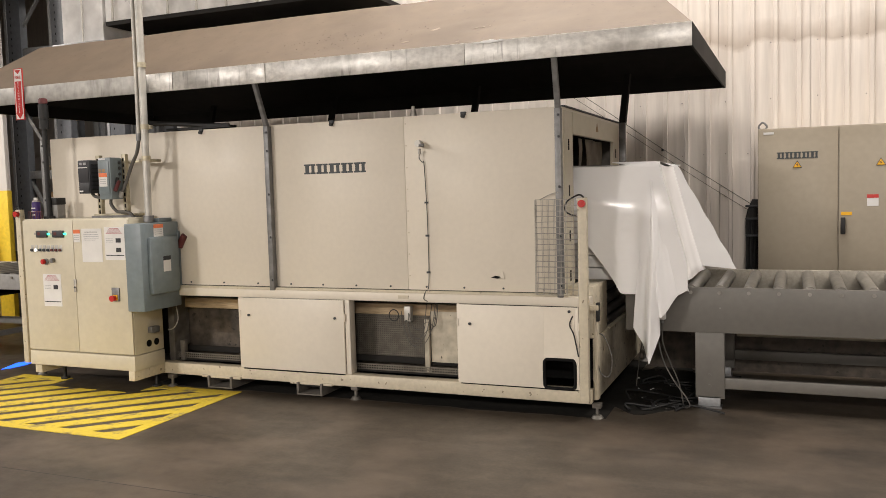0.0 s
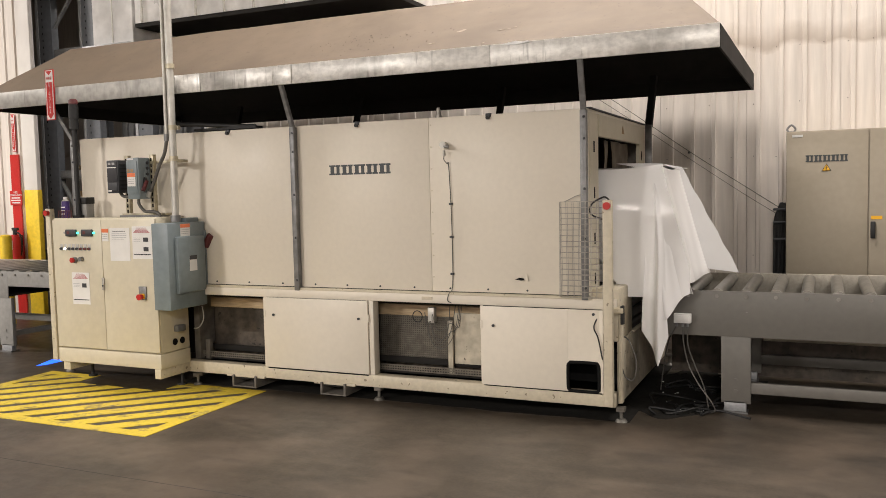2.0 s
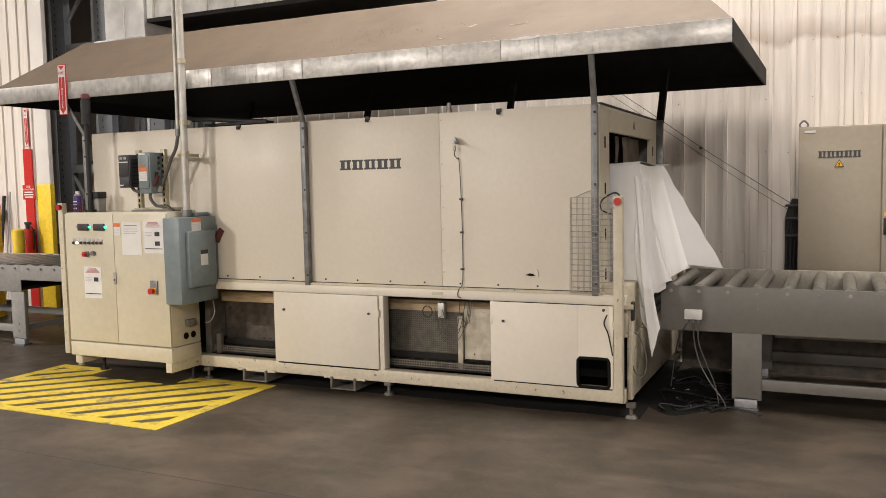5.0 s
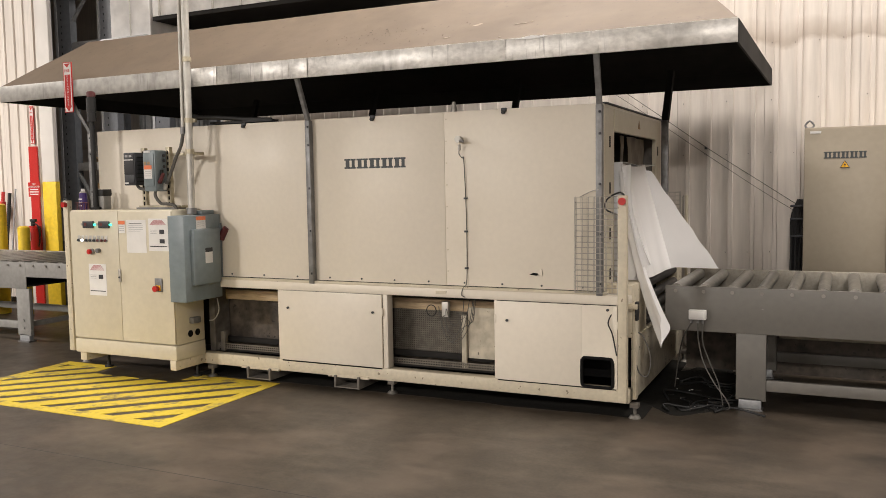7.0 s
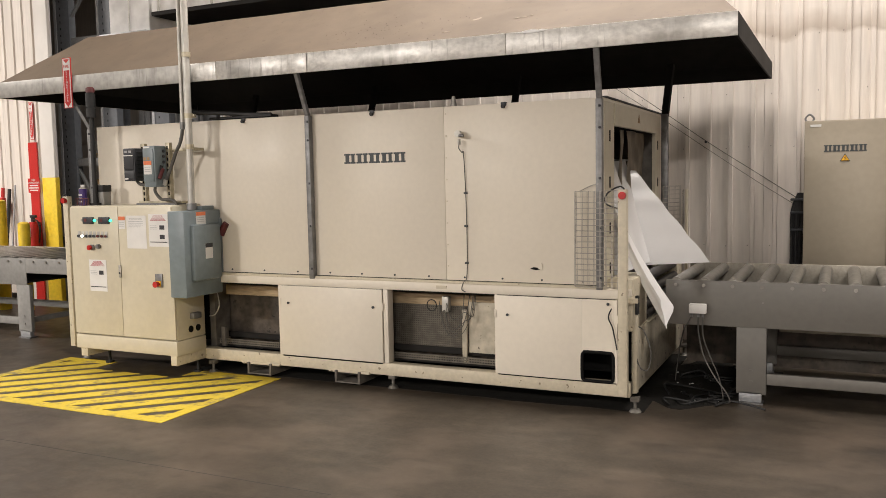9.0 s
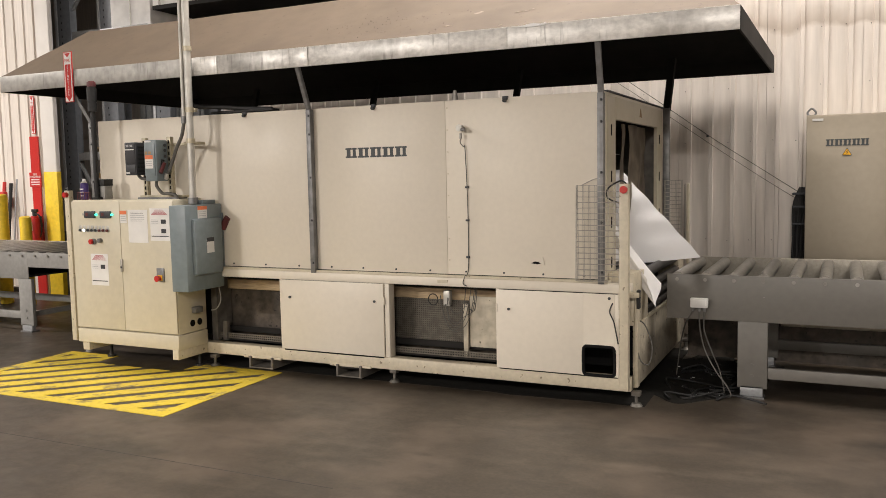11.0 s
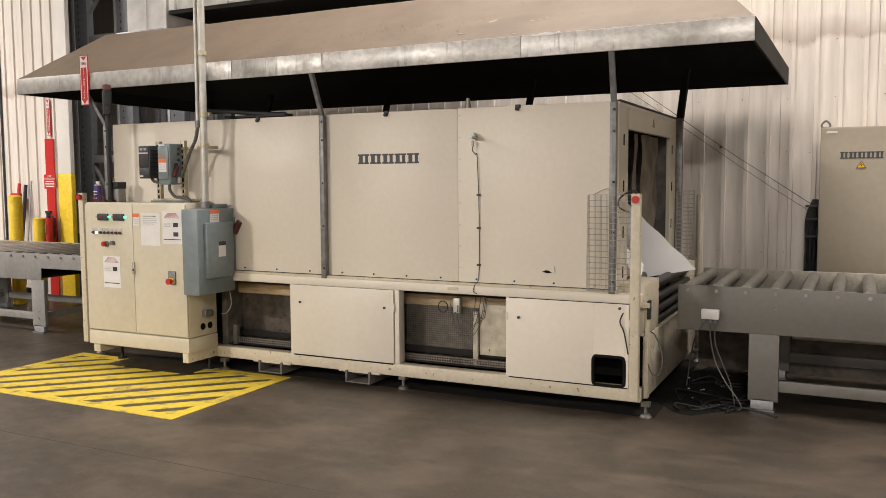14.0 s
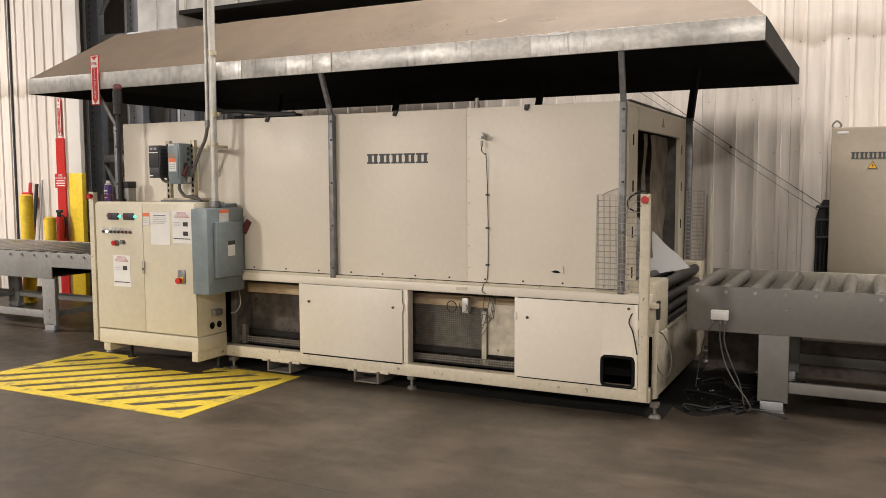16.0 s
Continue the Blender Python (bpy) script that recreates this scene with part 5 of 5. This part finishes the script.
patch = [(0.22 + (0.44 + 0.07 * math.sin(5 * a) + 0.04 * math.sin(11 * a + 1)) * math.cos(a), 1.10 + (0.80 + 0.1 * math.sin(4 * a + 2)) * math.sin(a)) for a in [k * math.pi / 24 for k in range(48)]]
solo("oil_stain", prism(patch, 0.0004, 0.002, "z"), OIL_AND_SHADE, "black oily dirt on the concrete under the infeed", "stain", "structure")
# Shadow beneath the tunnel, laid on the concrete as a thin black sheet.
shade_outline = [(-4.0 + 0.2 * k, 0.03 + 0.05 * noise.noise(Vector((k * 0.7, 3.1, 0)))) for k in range(21)] + [(-0.02, 2.1), (-4.0, 2.1)]
solo("floor_grime", prism(shade_outline, 0.0003, 0.0016, "z"), OIL_AND_SHADE, "black sheet for the shade on the concrete beneath the tunnel", "stain", "structure")
flecks = bmesh.new()
for k in range(16):
    x, y, w = rnd.uniform(0.0, 0.45), rnd.uniform(0.4, 1.4), rnd.uniform(0.003, 0.009)
    add(flecks, prism([(x - w, y), (x, y - w * 0.6), (x + w * 1.2, y + w * 0.2), (x + w * 0.2, y + w)], 0.003, 0.006 + 0.3 * w, "z"))
solo("film_flecks", flecks, PAPER, "small white plastic film flecks on the dirty floor", "debris", "stuff")
solo("floor_scraps", scraps, OIL_AND_SHADE, "small dirty scraps on the floor under the infeed", "debris", "stuff")

# ---- wall cabinet ----
wc = thing("wall_cabinet", (1.58, 2.55, 0), "tall beige two-door electrical cabinet against the wall", "cabinet")
part("cabinet_body", box(0.925, 2.25, 2.33, 2.80, 0.1, 2.108, 0.005), BEIGE, wc)
part("plinth", box(0.94, 2.235, 2.35, 2.78, 0.0, 0.1), DARK_GREY, wc)
for x0, x1 in ((0.929, 1.578), (1.588, 2.246)):
    d = part("cabinet_door", box(x0, x1, 2.314, 2.33, 0.12, 2.10, 0.004), BEIGE, wc)
    part("warning_sign", prism([(x0 + 0.283, 1.752), (x0 + 0.362, 1.752), (x0 + 0.3225, 1.818)], 2.311, 2.314), INK, d, "yellow voltage warning triangle")
    part("warning_face", prism([(x0 + 0.291, 1.757), (x0 + 0.354, 1.757), (x0 + 0.3225, 1.809)], 2.309, 2.311), WARN, d)
    part("warning_bolt", prism([(x0 + 0.318, 1.76), (x0 + 0.332, 1.782), (x0 + 0.322, 1.783), (x0 + 0.33, 1.803), (x0 + 0.313, 1.778), (x0 + 0.323, 1.777)], 2.3075, 2.309), INK, d)
doors = [o for o in wc.children if o.name.startswith("cabinet_door")]
maker_mark(1.082, 1.424, 1.835, 1.893, 2.314, doors[0])
part("name_label", box(0.972, 1.06, 2.312, 2.314, 2.055, 2.075), PAPER, doors[0])
part("handle", box(1.60, 1.638, 2.29, 2.314, 1.165, 1.31, 0.006), BLACK, doors[1], "black swing handle")
part("yellow_label", box(1.605, 1.69, 2.312, 2.314, 1.328, 1.358), WARN, doors[1])
lab = part("caution_label", box(1.806, 1.895, 2.312, 2.314, 1.405, 1.505), PAPER, doors[1])
part("label_band", box(1.806, 1.895, 2.3105, 2.312, 1.475, 1.505), RED, lab)
for x in (0.96, 2.2):
    e = part("lifting_eye", tube([(x - 0.02, 2.5, 2.11), (x - 0.035, 2.5, 2.14), (x, 2.5, 2.175), (x + 0.035, 2.5, 2.14), (x + 0.02, 2.5, 2.11)], 0.009), STRUT, wc)
    part("eye_base", rod((x, 2.5, 2.106), (x, 2.5, 2.118), 0.03, 12), STRUT, e)
bundle = thing("cable_bundle", (0.87, 2.75, 0), "black cable bundle strapped beside the wall cabinet", "cables")
rnd = random.Random(9)
for k in range(9):
    x = 0.815 + 0.0115 * k
    part("cable", tube([(x, 2.70 + 0.03 * (k % 3), 0.0), (x + rnd.uniform(-0.02, 0.01), 2.7, 0.6), (x, 2.69 + 0.02 * (k % 3), 1.0), (x + 0.004 * k, 2.7, 1.3), (0.87 + 0.01 * (k % 4), 2.72, 1.47)], 0.013), BLACK, bundle)
for z in (1.12, 1.28, 1.4):
    part("strap", box(0.80, 0.915, 2.66, 2.78, z, z + 0.02, 0.006), DARK_GREY, bundle)
lines = thing("wall_cable", (0.0, 2.8, 1.4), "two thin cables running diagonally up the ribbed wall", "cables")
part("cable", tube([(0.90, 2.80, 1.39), (0.5, 2.80, 1.66), (0.03, 2.80, 1.98), (-0.6, 2.80, 2.44), (-1.6, 2.80, 3.15)], 0.0034), COPPER_CABLE, lines)
part("cable", tube([(0.88, 2.81, 1.33), (0.5, 2.81, 1.58), (0.03, 2.81, 1.91), (-0.6, 2.81, 2.36), (-1.6, 2.81, 3.05)], 0.0026), COPPER_CABLE, lines)
part("clip", box(0.01, 0.03, 2.795, 2.83, 1.965, 1.985), DARK_GREY, lines)

# ---- signs and fire point at the far wall ----
def arrow_sign(name, x, y, z0, z1, w, label):
    s = thing(name, (x, y, z0), label, "sign")
    h = z1 - z0
    part("panel", box(x - w / 2, x + w / 2, y - 0.004, y + 0.003, z0, z1), RED, s)
    part("face", box(x - w * 0.42, x + w * 0.42, y - 0.006, y - 0.004, z0 + 0.015 * h, z1 - 0.015 * h), PAPER, s)
    part("arrow_top", prism([(x - w * 0.36, z1 - 0.03 * h), (x + w * 0.36, z1 - 0.03 * h), (x, z1 - 0.11 * h)], y - 0.008, y - 0.006), RED, s)
    part("arrow_shaft", prism([(x - w * 0.32, z1 - 0.25 * h), (x + w * 0.32, z1 - 0.25 * h), (x + w * 0.32, z0 + 0.13 * h), (x + w * 0.40, z0 + 0.13 * h), (x, z0 + 0.02 * h), (x - w * 0.40, z0 + 0.13 * h), (x - w * 0.32, z0 + 0.13 * h)], y - 0.008, y - 0.006), RED, s)
    lettering("FIRE", w * 0.36, pose(x, y - 0.009, z1 - 0.175 * h) @ FRONT, RED, s)
    for k, ch in enumerate("EXTINGUISHER"):
        lettering(ch, h * 0.06, pose(x, y - 0.009, z1 - (0.28 + 0.052 * k) * h) @ FRONT, PAPER, s)
    return s


arrow_sign("fire_sign", -5.25, -0.144, 2.386, 2.845, 0.108, "red and white fire extinguisher arrow sign on the hood rim")
arrow_sign("fire_sign", -9.42, WALL_Y - 0.035, 2.35, 2.89, 0.075, "red and white fire extinguisher arrow sign on the ribbed wall")
stripe = solo("red_wall_stripe", box(-9.505, -9.335, WALL_Y - 0.05, WALL_Y - 0.028, 0.0, 2.31), RED, "red painted backing board behind the extinguisher", "board")
notice_board = thing("red_sign", (-9.42, WALL_Y - 0.055, 1.6), "red sign with white lines of writing above the extinguisher", "sign")
part("panel", box(-9.54, -9.30, WALL_Y - 0.058, WALL_Y - 0.052, 1.58, 1.79), RED, notice_board)
for word, z in (("FIRE", 1.763), ("EXTINGUISHER", 1.725)):
    lettering(word, 0.036 if word != "FIRE" else 0.045, pose(-9.42, WALL_Y - 0.0595, z) @ FRONT, PAPER, notice_board)
for k, (a, b) in enumerate(((0.15, 0.85), (0.1, 0.9), (0.15, 0.85))):
    part("printed_bar", box(-9.54 + 0.24 * a, -9.54 + 0.24 * b, WALL_Y - 0.06, WALL_Y - 0.058, 1.678 - k * 0.035, 1.694 - k * 0.035), PAPER, notice_board)
ext = thing("fire_extinguisher", (-9.355, 2.68, 0.75), "red fire extinguisher hung on the red board", "extinguisher")
part("cylinder", rod((-9.355, 2.69, 0.75), (-9.355, 2.69, 1.16), 0.085, 20, None, 0.085, 0.03), RED, ext)
part("neck", rod((-9.355, 2.69, 1.15), (-9.355, 2.69, 1.23), 0.03, 12), BLACK, ext)
part("lever", box(-9.40, -9.29, 2.67, 2.71, 1.22, 1.26, 0.006), BLACK, ext)
part("hose", tube([(-9.33, 2.68, 1.2), (-9.26, 2.7, 1.15), (-9.255, 2.71, 0.95), (-9.28, 2.7, 0.85)], 0.011), BLACK, ext)
part("label", box(-9.40, -9.31, 2.598, 2.606, 0.95, 1.08, 0.0), PAPER, ext)
part("hanger", box(-9.375, -9.335, 2.76, 2.80, 1.0, 1.15), BLACK, ext)


def bollard(x, y, r, h):
    b = thing("bollard", (x, y, 0), "yellow painted steel bollard", "bollard", "bollards")
    part("post", rod((x, y, 0), (x, y, h), r, 18, None, r, 0.006), YELLOW, b)
    part("cap", rod((x, y, h), (x, y, h + 0.02), r * 1.02, 18, None, r * 0.6), YELLOW, b)


bollard(-9.14, 2.0, 0.085, 1.48)
bollard(-8.68, 2.0, 0.075, 1.18)
for x, mat, h, word in ((-10.1, RED, 1.66, "red"), (-9.96, BLACK, 1.64, "black"), (-9.83, RACK_EDGE, 1.70, "pale")):
    p = thing("broom_handle", (x, 2.72, 0), word + " tool handle leaning against the ribbed wall", "tool")
    part("handle", rod((x, 2.62, 0.1), (x + 0.02, 2.79, h), 0.025 if word != "pale" else 0.012, 10), mat, p)
    part("head", box(x - 0.1, x + 0.1, 2.57, 2.65, 0.0, 0.12, 0.01), BLACK, p)
    if word == "red":
        part("grip", box(x - 0.06, x + 0.12, 2.68, 2.76, 1.28, 1.52, 0.02), RED, p)

# ---- storage racks behind the wall opening ----
rack = thing("pallet_rack", (-8.0, 4.0, 0), "dark grey pallet rack with galvanised edges behind the wall", "rack")
for x in (-9.48, -8.61, -7.62, -6.4):
    for y in (3.4, 4.4):
        up = part("upright", box(x, x + (0.26 if x < -7 else 0.12), y, y + 0.12, 0, 6.4, 0.004), RACK, rack)
        part("upright_edge", box(x - 0.045, x - 0.002, y - 0.01, y + 0.02, 0, 6.4), RACK_EDGE, up, "galvanised edge strip")
        bm = bmesh.new()
        for k in range(50):
            box(x + 0.07, x + 0.085, y - 0.002, y + 0.002, 0.3 + k * 0.1, 0.33 + k * 0.1, 0, bm)
        tagged(part("slots", bm, REFRACT, up), kind="stuff")
for z in (0.9, 1.96, 3.75, 5.0):
    for y in (3.42, 4.44):
        part("shelf_beam", box(-9.32, -6.25, y, y + 0.05, z, z + 0.12, 0.004), RACK_EDGE, rack)
    part("shelf_deck", box(-9.32, -6.25, 3.47, 4.44, z + 0.1, z + 0.118), GRIME, rack)
for a, b in (((-9.4, 3.46, 2.2), (-8.95, 3.46, 1.45)), ((-9.4, 3.46, 4.0), (-8.6, 3.46, 4.9)), ((-8.47, 3.46, 4.2), (-8.2, 3.46, 4.9))):
    part("brace", beam(a, b, 0.05, 0.03), RACK_EDGE, rack)
bm = bmesh.new()
for k in range(22):
    x = -9.1 + k * 0.14
    prism([(x, 4.58), (x + 0.09, 4.58), (x + 0.10, 4.55), (x + 0.13, 4.55), (x + 0.14, 4.58), (x + 0.14, 4.60), (x, 4.60)], 2.1, 3.2, "z", bm)
part("back_sheet", bm, RACK_EDGE, rack, "light grey corrugated back sheet")


def goods(x, y0, y1, z, h, wrapped):
    g = thing("goods_pallet", (x + 0.2, (y0 + y1) / 2, z), "film-wrapped goods on a small pallet" if wrapped else "stack of brown cartons on the rack", "goods", "goods on the rack")
    part("load", box(x, x + 0.42, y0, y1, z + 0.08, z + 0.08 + h, 0.02), FILMED if wrapped else CARTON, g)
    part("board", box(x, x + 0.42, y0, y1, z + 0.06, z + 0.08), WOOD, g)
    for u in (0.0, 0.17, 0.34):
        part("block", box(x + u, x + u + 0.08, y0, y1, z - 0.002, z + 0.06), WOOD, g)


rnd = random.Random(3)
for k in range(6):
    x = -9.15 + k * 0.48
    goods(x, 3.55, 3.95, 1.02, 0.67, False)
    goods(x, 4.0, 4.42, 1.02, 0.84, True)
    goods(x, 3.6, 4.2, 2.08, rnd.uniform(0.16, 0.24), k % 3 != 2)

# ---- plastic sheet drawn into the tunnel ----
SPEED = 0.0825
load = thing("wrapped_load", (0.0, 1.1, 0.93), "stacked goods under the white plastic sheet", "load")
for k in range(9):
    part("layer", box(-1.25, 0.25, 0.58, 1.62, 0.93 + k * 0.094, 0.93 + k * 0.094 + 0.088, 0.008), PAPER, load)

film = thing("plastic_sheet", (0.0, 1.1, 0.93), "loose glossy white plastic sheet draped over a load", "sheet")


def loft(fn, nu, nv):
    bm = bmesh.new()
    g = [[bm.verts.new(fn(i / nu, k / nv)) for k in range(nv + 1)] for i in range(nu + 1)]
    for i in range(nu):
        for k in range(nv):
            bm.faces.new((g[i][k], g[i + 1][k], g[i + 1][k + 1], g[i][k + 1]))
    bmesh.ops.recalc_face_normals(bm, faces=bm.faces[:])
    bmesh.ops.solidify(bm, geom=bm.faces[:], thickness=0.003)
    return bm


def hem(u):
    """Height of the drape's lower edge on the near side."""
    if u < 0.66:
        return 1.22
    if u < 0.80:
        return 1.22 - (u - 0.66) / 0.14 * 0.45
    if u < 0.92:
        return 0.77 + 0.012 * math.sin(u * 40)
    return 0.765 + 1.4 * (u - 0.92)


def over_top(u, v):
    """Top and near side of the drape, v from the back over the top down the near side."""
    x = -1.3 + 1.63 * u
    s = v * 2.35
    wob = 0.014 * math.sin(6 * u + 2 * v) + 0.005 * math.sin(15 * u + 5)
    if s < 1.25:
        return (x, 1.72 - s, 1.80 + 0.012 * math.sin(9 * u + 4 * s) - 0.03 * (1 - u) * (s > 0.9))
    bottom = max(0.844, hem(u))
    d = (s - 1.25) / 1.1 * (1.79 - bottom) / 0.86
    z = 1.79 - d * 0.86
    bulge = 0.05 * math.sin(min(1, d / 0.5) * 1.57)
    x += 0.19 * min(1, d / 0.86) * u ** 4
    crease = 0.015 * math.sin(u * 27 - 1.0 * d) * max(0, u - 0.74) / 0.26 * min(1, d * 1.6)
    crease += 0.012 * math.sin(u * 11 + d * 2.5) * min(1, d * 2) + 0.012 * max(0, 1 - abs(u - 0.62 - 0.1 * d) * 14) * min(1, d * 3)
    crease += 0.0035 * math.sin(d * 62) * max(0, min(1, (d - 0.35) * 5)) * max(0, min(1, (0.72 - u) * 6))
    return (x + 0.02 * math.sin(8 * d) * (1 - u ** 6), 0.472 + crease - bulge + wob * min(1, d * 3), z)


part("top_drape", loft(over_top, 80, 120), FILM, film)


KNEE_Z = 1.80


def tail_form(u, v):
    """Hanging tail, u from the near part to the sloping edge, v from the top down to the rollers.

    The tip is the origin, the sloping edge runs back and up from it along -x."""
    low = Vector((-0.558, -0.12, -0.778)).lerp(Vector((0, 0, 0)), u)
    v = v * 1.16 - 0.16
    top = Vector((-1.137, -0.06, -0.308)).lerp(Vector((-0.97, 0, 0)), u)
    if v < 0:
        return top + Vector((-0.64, 0, -0.77)) * (-v * 1.1)
    p = top.lerp(low, v)
    p.y += (0.016 * math.sin(u * 4.2 + v * 0.8) * v + 0.005 * math.sin(u * 9 + 1 - v * 0.6) * v * (1 - v ** 3)) * (1.15 - u)
    p.z += 0.004 * math.sin(v * 24) * u
    return p


def rear_flap(u, v):
    """From the rear top edge down to the rollers, v across from the near side."""
    wave = (0.012 * math.sin(v * 5 + 1.2 * u) * (0.2 + u) + 0.004 * math.sin(v * 11 + u * 2) * u) * min(1, v * 5)
    return (0.325 + 0.19 * u + wave + 0.05 * v * u, 0.445 + 0.04 * u ** 2 + (0.85 - 0.02 * u) * v, 1.80 - 0.855 * u - 0.02 * math.sin(3.14 * v) * (1 - u))


part("rear_drape", loft(rear_flap, 40, 60), FILM, film)


def fold_form(top_w, low_w, length, phase, tip):
    def fn(u, v):
        w = top_w + (low_w - top_w) * u ** 0.8
        flute = (0.015 + 0.048 * u) * math.sin(v * 2 * math.pi * 0.95 + phase)
        flute += (0.004 + 0.012 * u) * math.sin(v * 2 * math.pi * 2.3 + phase * 2 + u * 2)
        if tip > 0:
            end = length * (1 - tip * (1 - v / 0.62)) if v < 0.62 else length * (1 - 0.42 * (v - 0.62))
        else:
            end = length * (1 + tip * v - 0.03 * math.sin(v * 7 + phase))
        return ((v - 0.5) * w + 0.02 * math.sin(u * 4 + phase), 0.07 * (1 - u) ** 2 - 0.03 * math.sin(u * 3.14) + flute, -end * u)
    return fn


def moved_part(name, bm, label=""):
    ob = new(name, mesh_of(name, bm, FILM))
    ob.parent = film
    return tagged(ob, label)


tail = moved_part("tail_panel", loft(tail_form, 46, 36), "taut sloping tail of the sheet")
long_fold = moved_part("long_fold", loft(fold_form(0.07, 0.20, 1.33, 0.4, 0.19), 46, 36), "hanging pointed fold of the sheet")
short_fold = moved_part("short_fold", loft(fold_form(0.10, 0.27, 0.93, 2.6, -0.2), 46, 36), "hanging fold of the sheet")

# glowing patch in place of a passing truck's blue safety light on the floor
blue = solo("blue_floor_light", prism([(0.02, -0.2), (-0.09, 0.08), (-0.05, 0.2), (0.03, 0.22), (0.08, 0.05), (0.07, -0.12)], 0.0, 0.003, "z"), BLUE_LIGHT, "glowing blue patch standing for a safety light on the concrete", "light", at=(0, 0, 0))


def motions():
    base = (0.0, 1.1, 0.93)
    ends = [(t, pose(base[0] - SPEED * t, base[1], base[2])) for t in (0.0, 4.0, 8.0, 12.0, 16.0)]
    walk(film, ends)
    walk(load, ends)
    # tail: its tip on the rollers and its slope up to the rear top edge
    rows = []
    for t, tx, ty in ((0.0, 0.80, 1.37), (1.5, 0.665, 1.36), (3.5, 0.48, 1.38), (5.2, 0.40, 1.37), (7.0, 0.335, 1.36), (9.0, 0.27, 1.34), (12.5, 0.14, 1.2), (14.5, 0.06, 1.15), (16.0, -0.05, 1.25)):
        knee = 0.335 - SPEED * t
        a = math.atan2(1.80 - 0.945, tx - knee)
        rows.append((t, pose(tx + SPEED * t, ty - 1.1, 0.945 - 0.93, 0, math.degrees(a), 16 - t)))
    walk(tail, rows)
    # long fold: its tip swings out as its top is drawn in
    rows = []
    for t, tx, tz, turn in ((0.0, 0.255, 0.362, 0), (1.5, 0.175, 0.366, 0), (3.0, 0.077, 0.37, 0), (4.2, 0.035, 0.375, 10), (5.2, 0.06, 0.41, 34), (6.5, 0.098, 0.462, 60), (7.0, 0.108, 0.48, 64), (9.0, 0.141, 0.586, 70), (11.5, 0.04, 0.75, 74), (12.5, 0.035, 0.85, 76), (13.5, -0.06, 0.90, 76), (14.5, -0.27, 0.95, 76), (16.0, -0.52, 1.0, 76)):
        knee = 0.24 - SPEED * t
        a = math.degrees(math.atan2(tx - knee, 1.8 - tz))
        x, z = tx - 1.31 * math.sin(math.radians(a)), tz + 1.31 * math.cos(math.radians(a))
        rows.append((t, pose(x + SPEED * t, 0.395 - 1.1, z - 0.93) @ pose(0, 0, 0, 0, -a, 0) @ pose(0, 0, 0, 0, 0, -turn)))
    walk(long_fold, rows)
    rows = []
    for t, tx, tz, turn in ((0.0, 0.40, 0.70, 0), (2.0, 0.25, 0.70, 0), (4.0, 0.11, 0.71, 5), (5.2, 0.02, 0.78, 30), (6.5, -0.08, 0.86, 45), (8.5, -0.27, 0.95, 50), (12.0, -0.62, 1.0, 50), (16.0, -1.0, 1.0, 50)):
        knee = 0.29 - SPEED * t
        a = math.degrees(math.atan2(tx - knee, 1.8 - tz))
        x, z = tx - 0.9 * math.sin(math.radians(a)), tz + 0.9 * math.cos(math.radians(a))
        rows.append((t, pose(x + SPEED * t, 0.43 - 1.1, z - 0.93) @ pose(0, 0, 0, 0, -a, 0) @ pose(0, 0, 0, 0, 0, -turn)))
    walk(short_fold, rows)
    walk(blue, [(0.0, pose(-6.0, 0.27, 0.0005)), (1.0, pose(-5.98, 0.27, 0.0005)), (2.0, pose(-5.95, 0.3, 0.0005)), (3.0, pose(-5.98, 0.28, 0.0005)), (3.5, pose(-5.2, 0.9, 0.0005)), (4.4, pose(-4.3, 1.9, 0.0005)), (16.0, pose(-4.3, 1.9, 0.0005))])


motions()
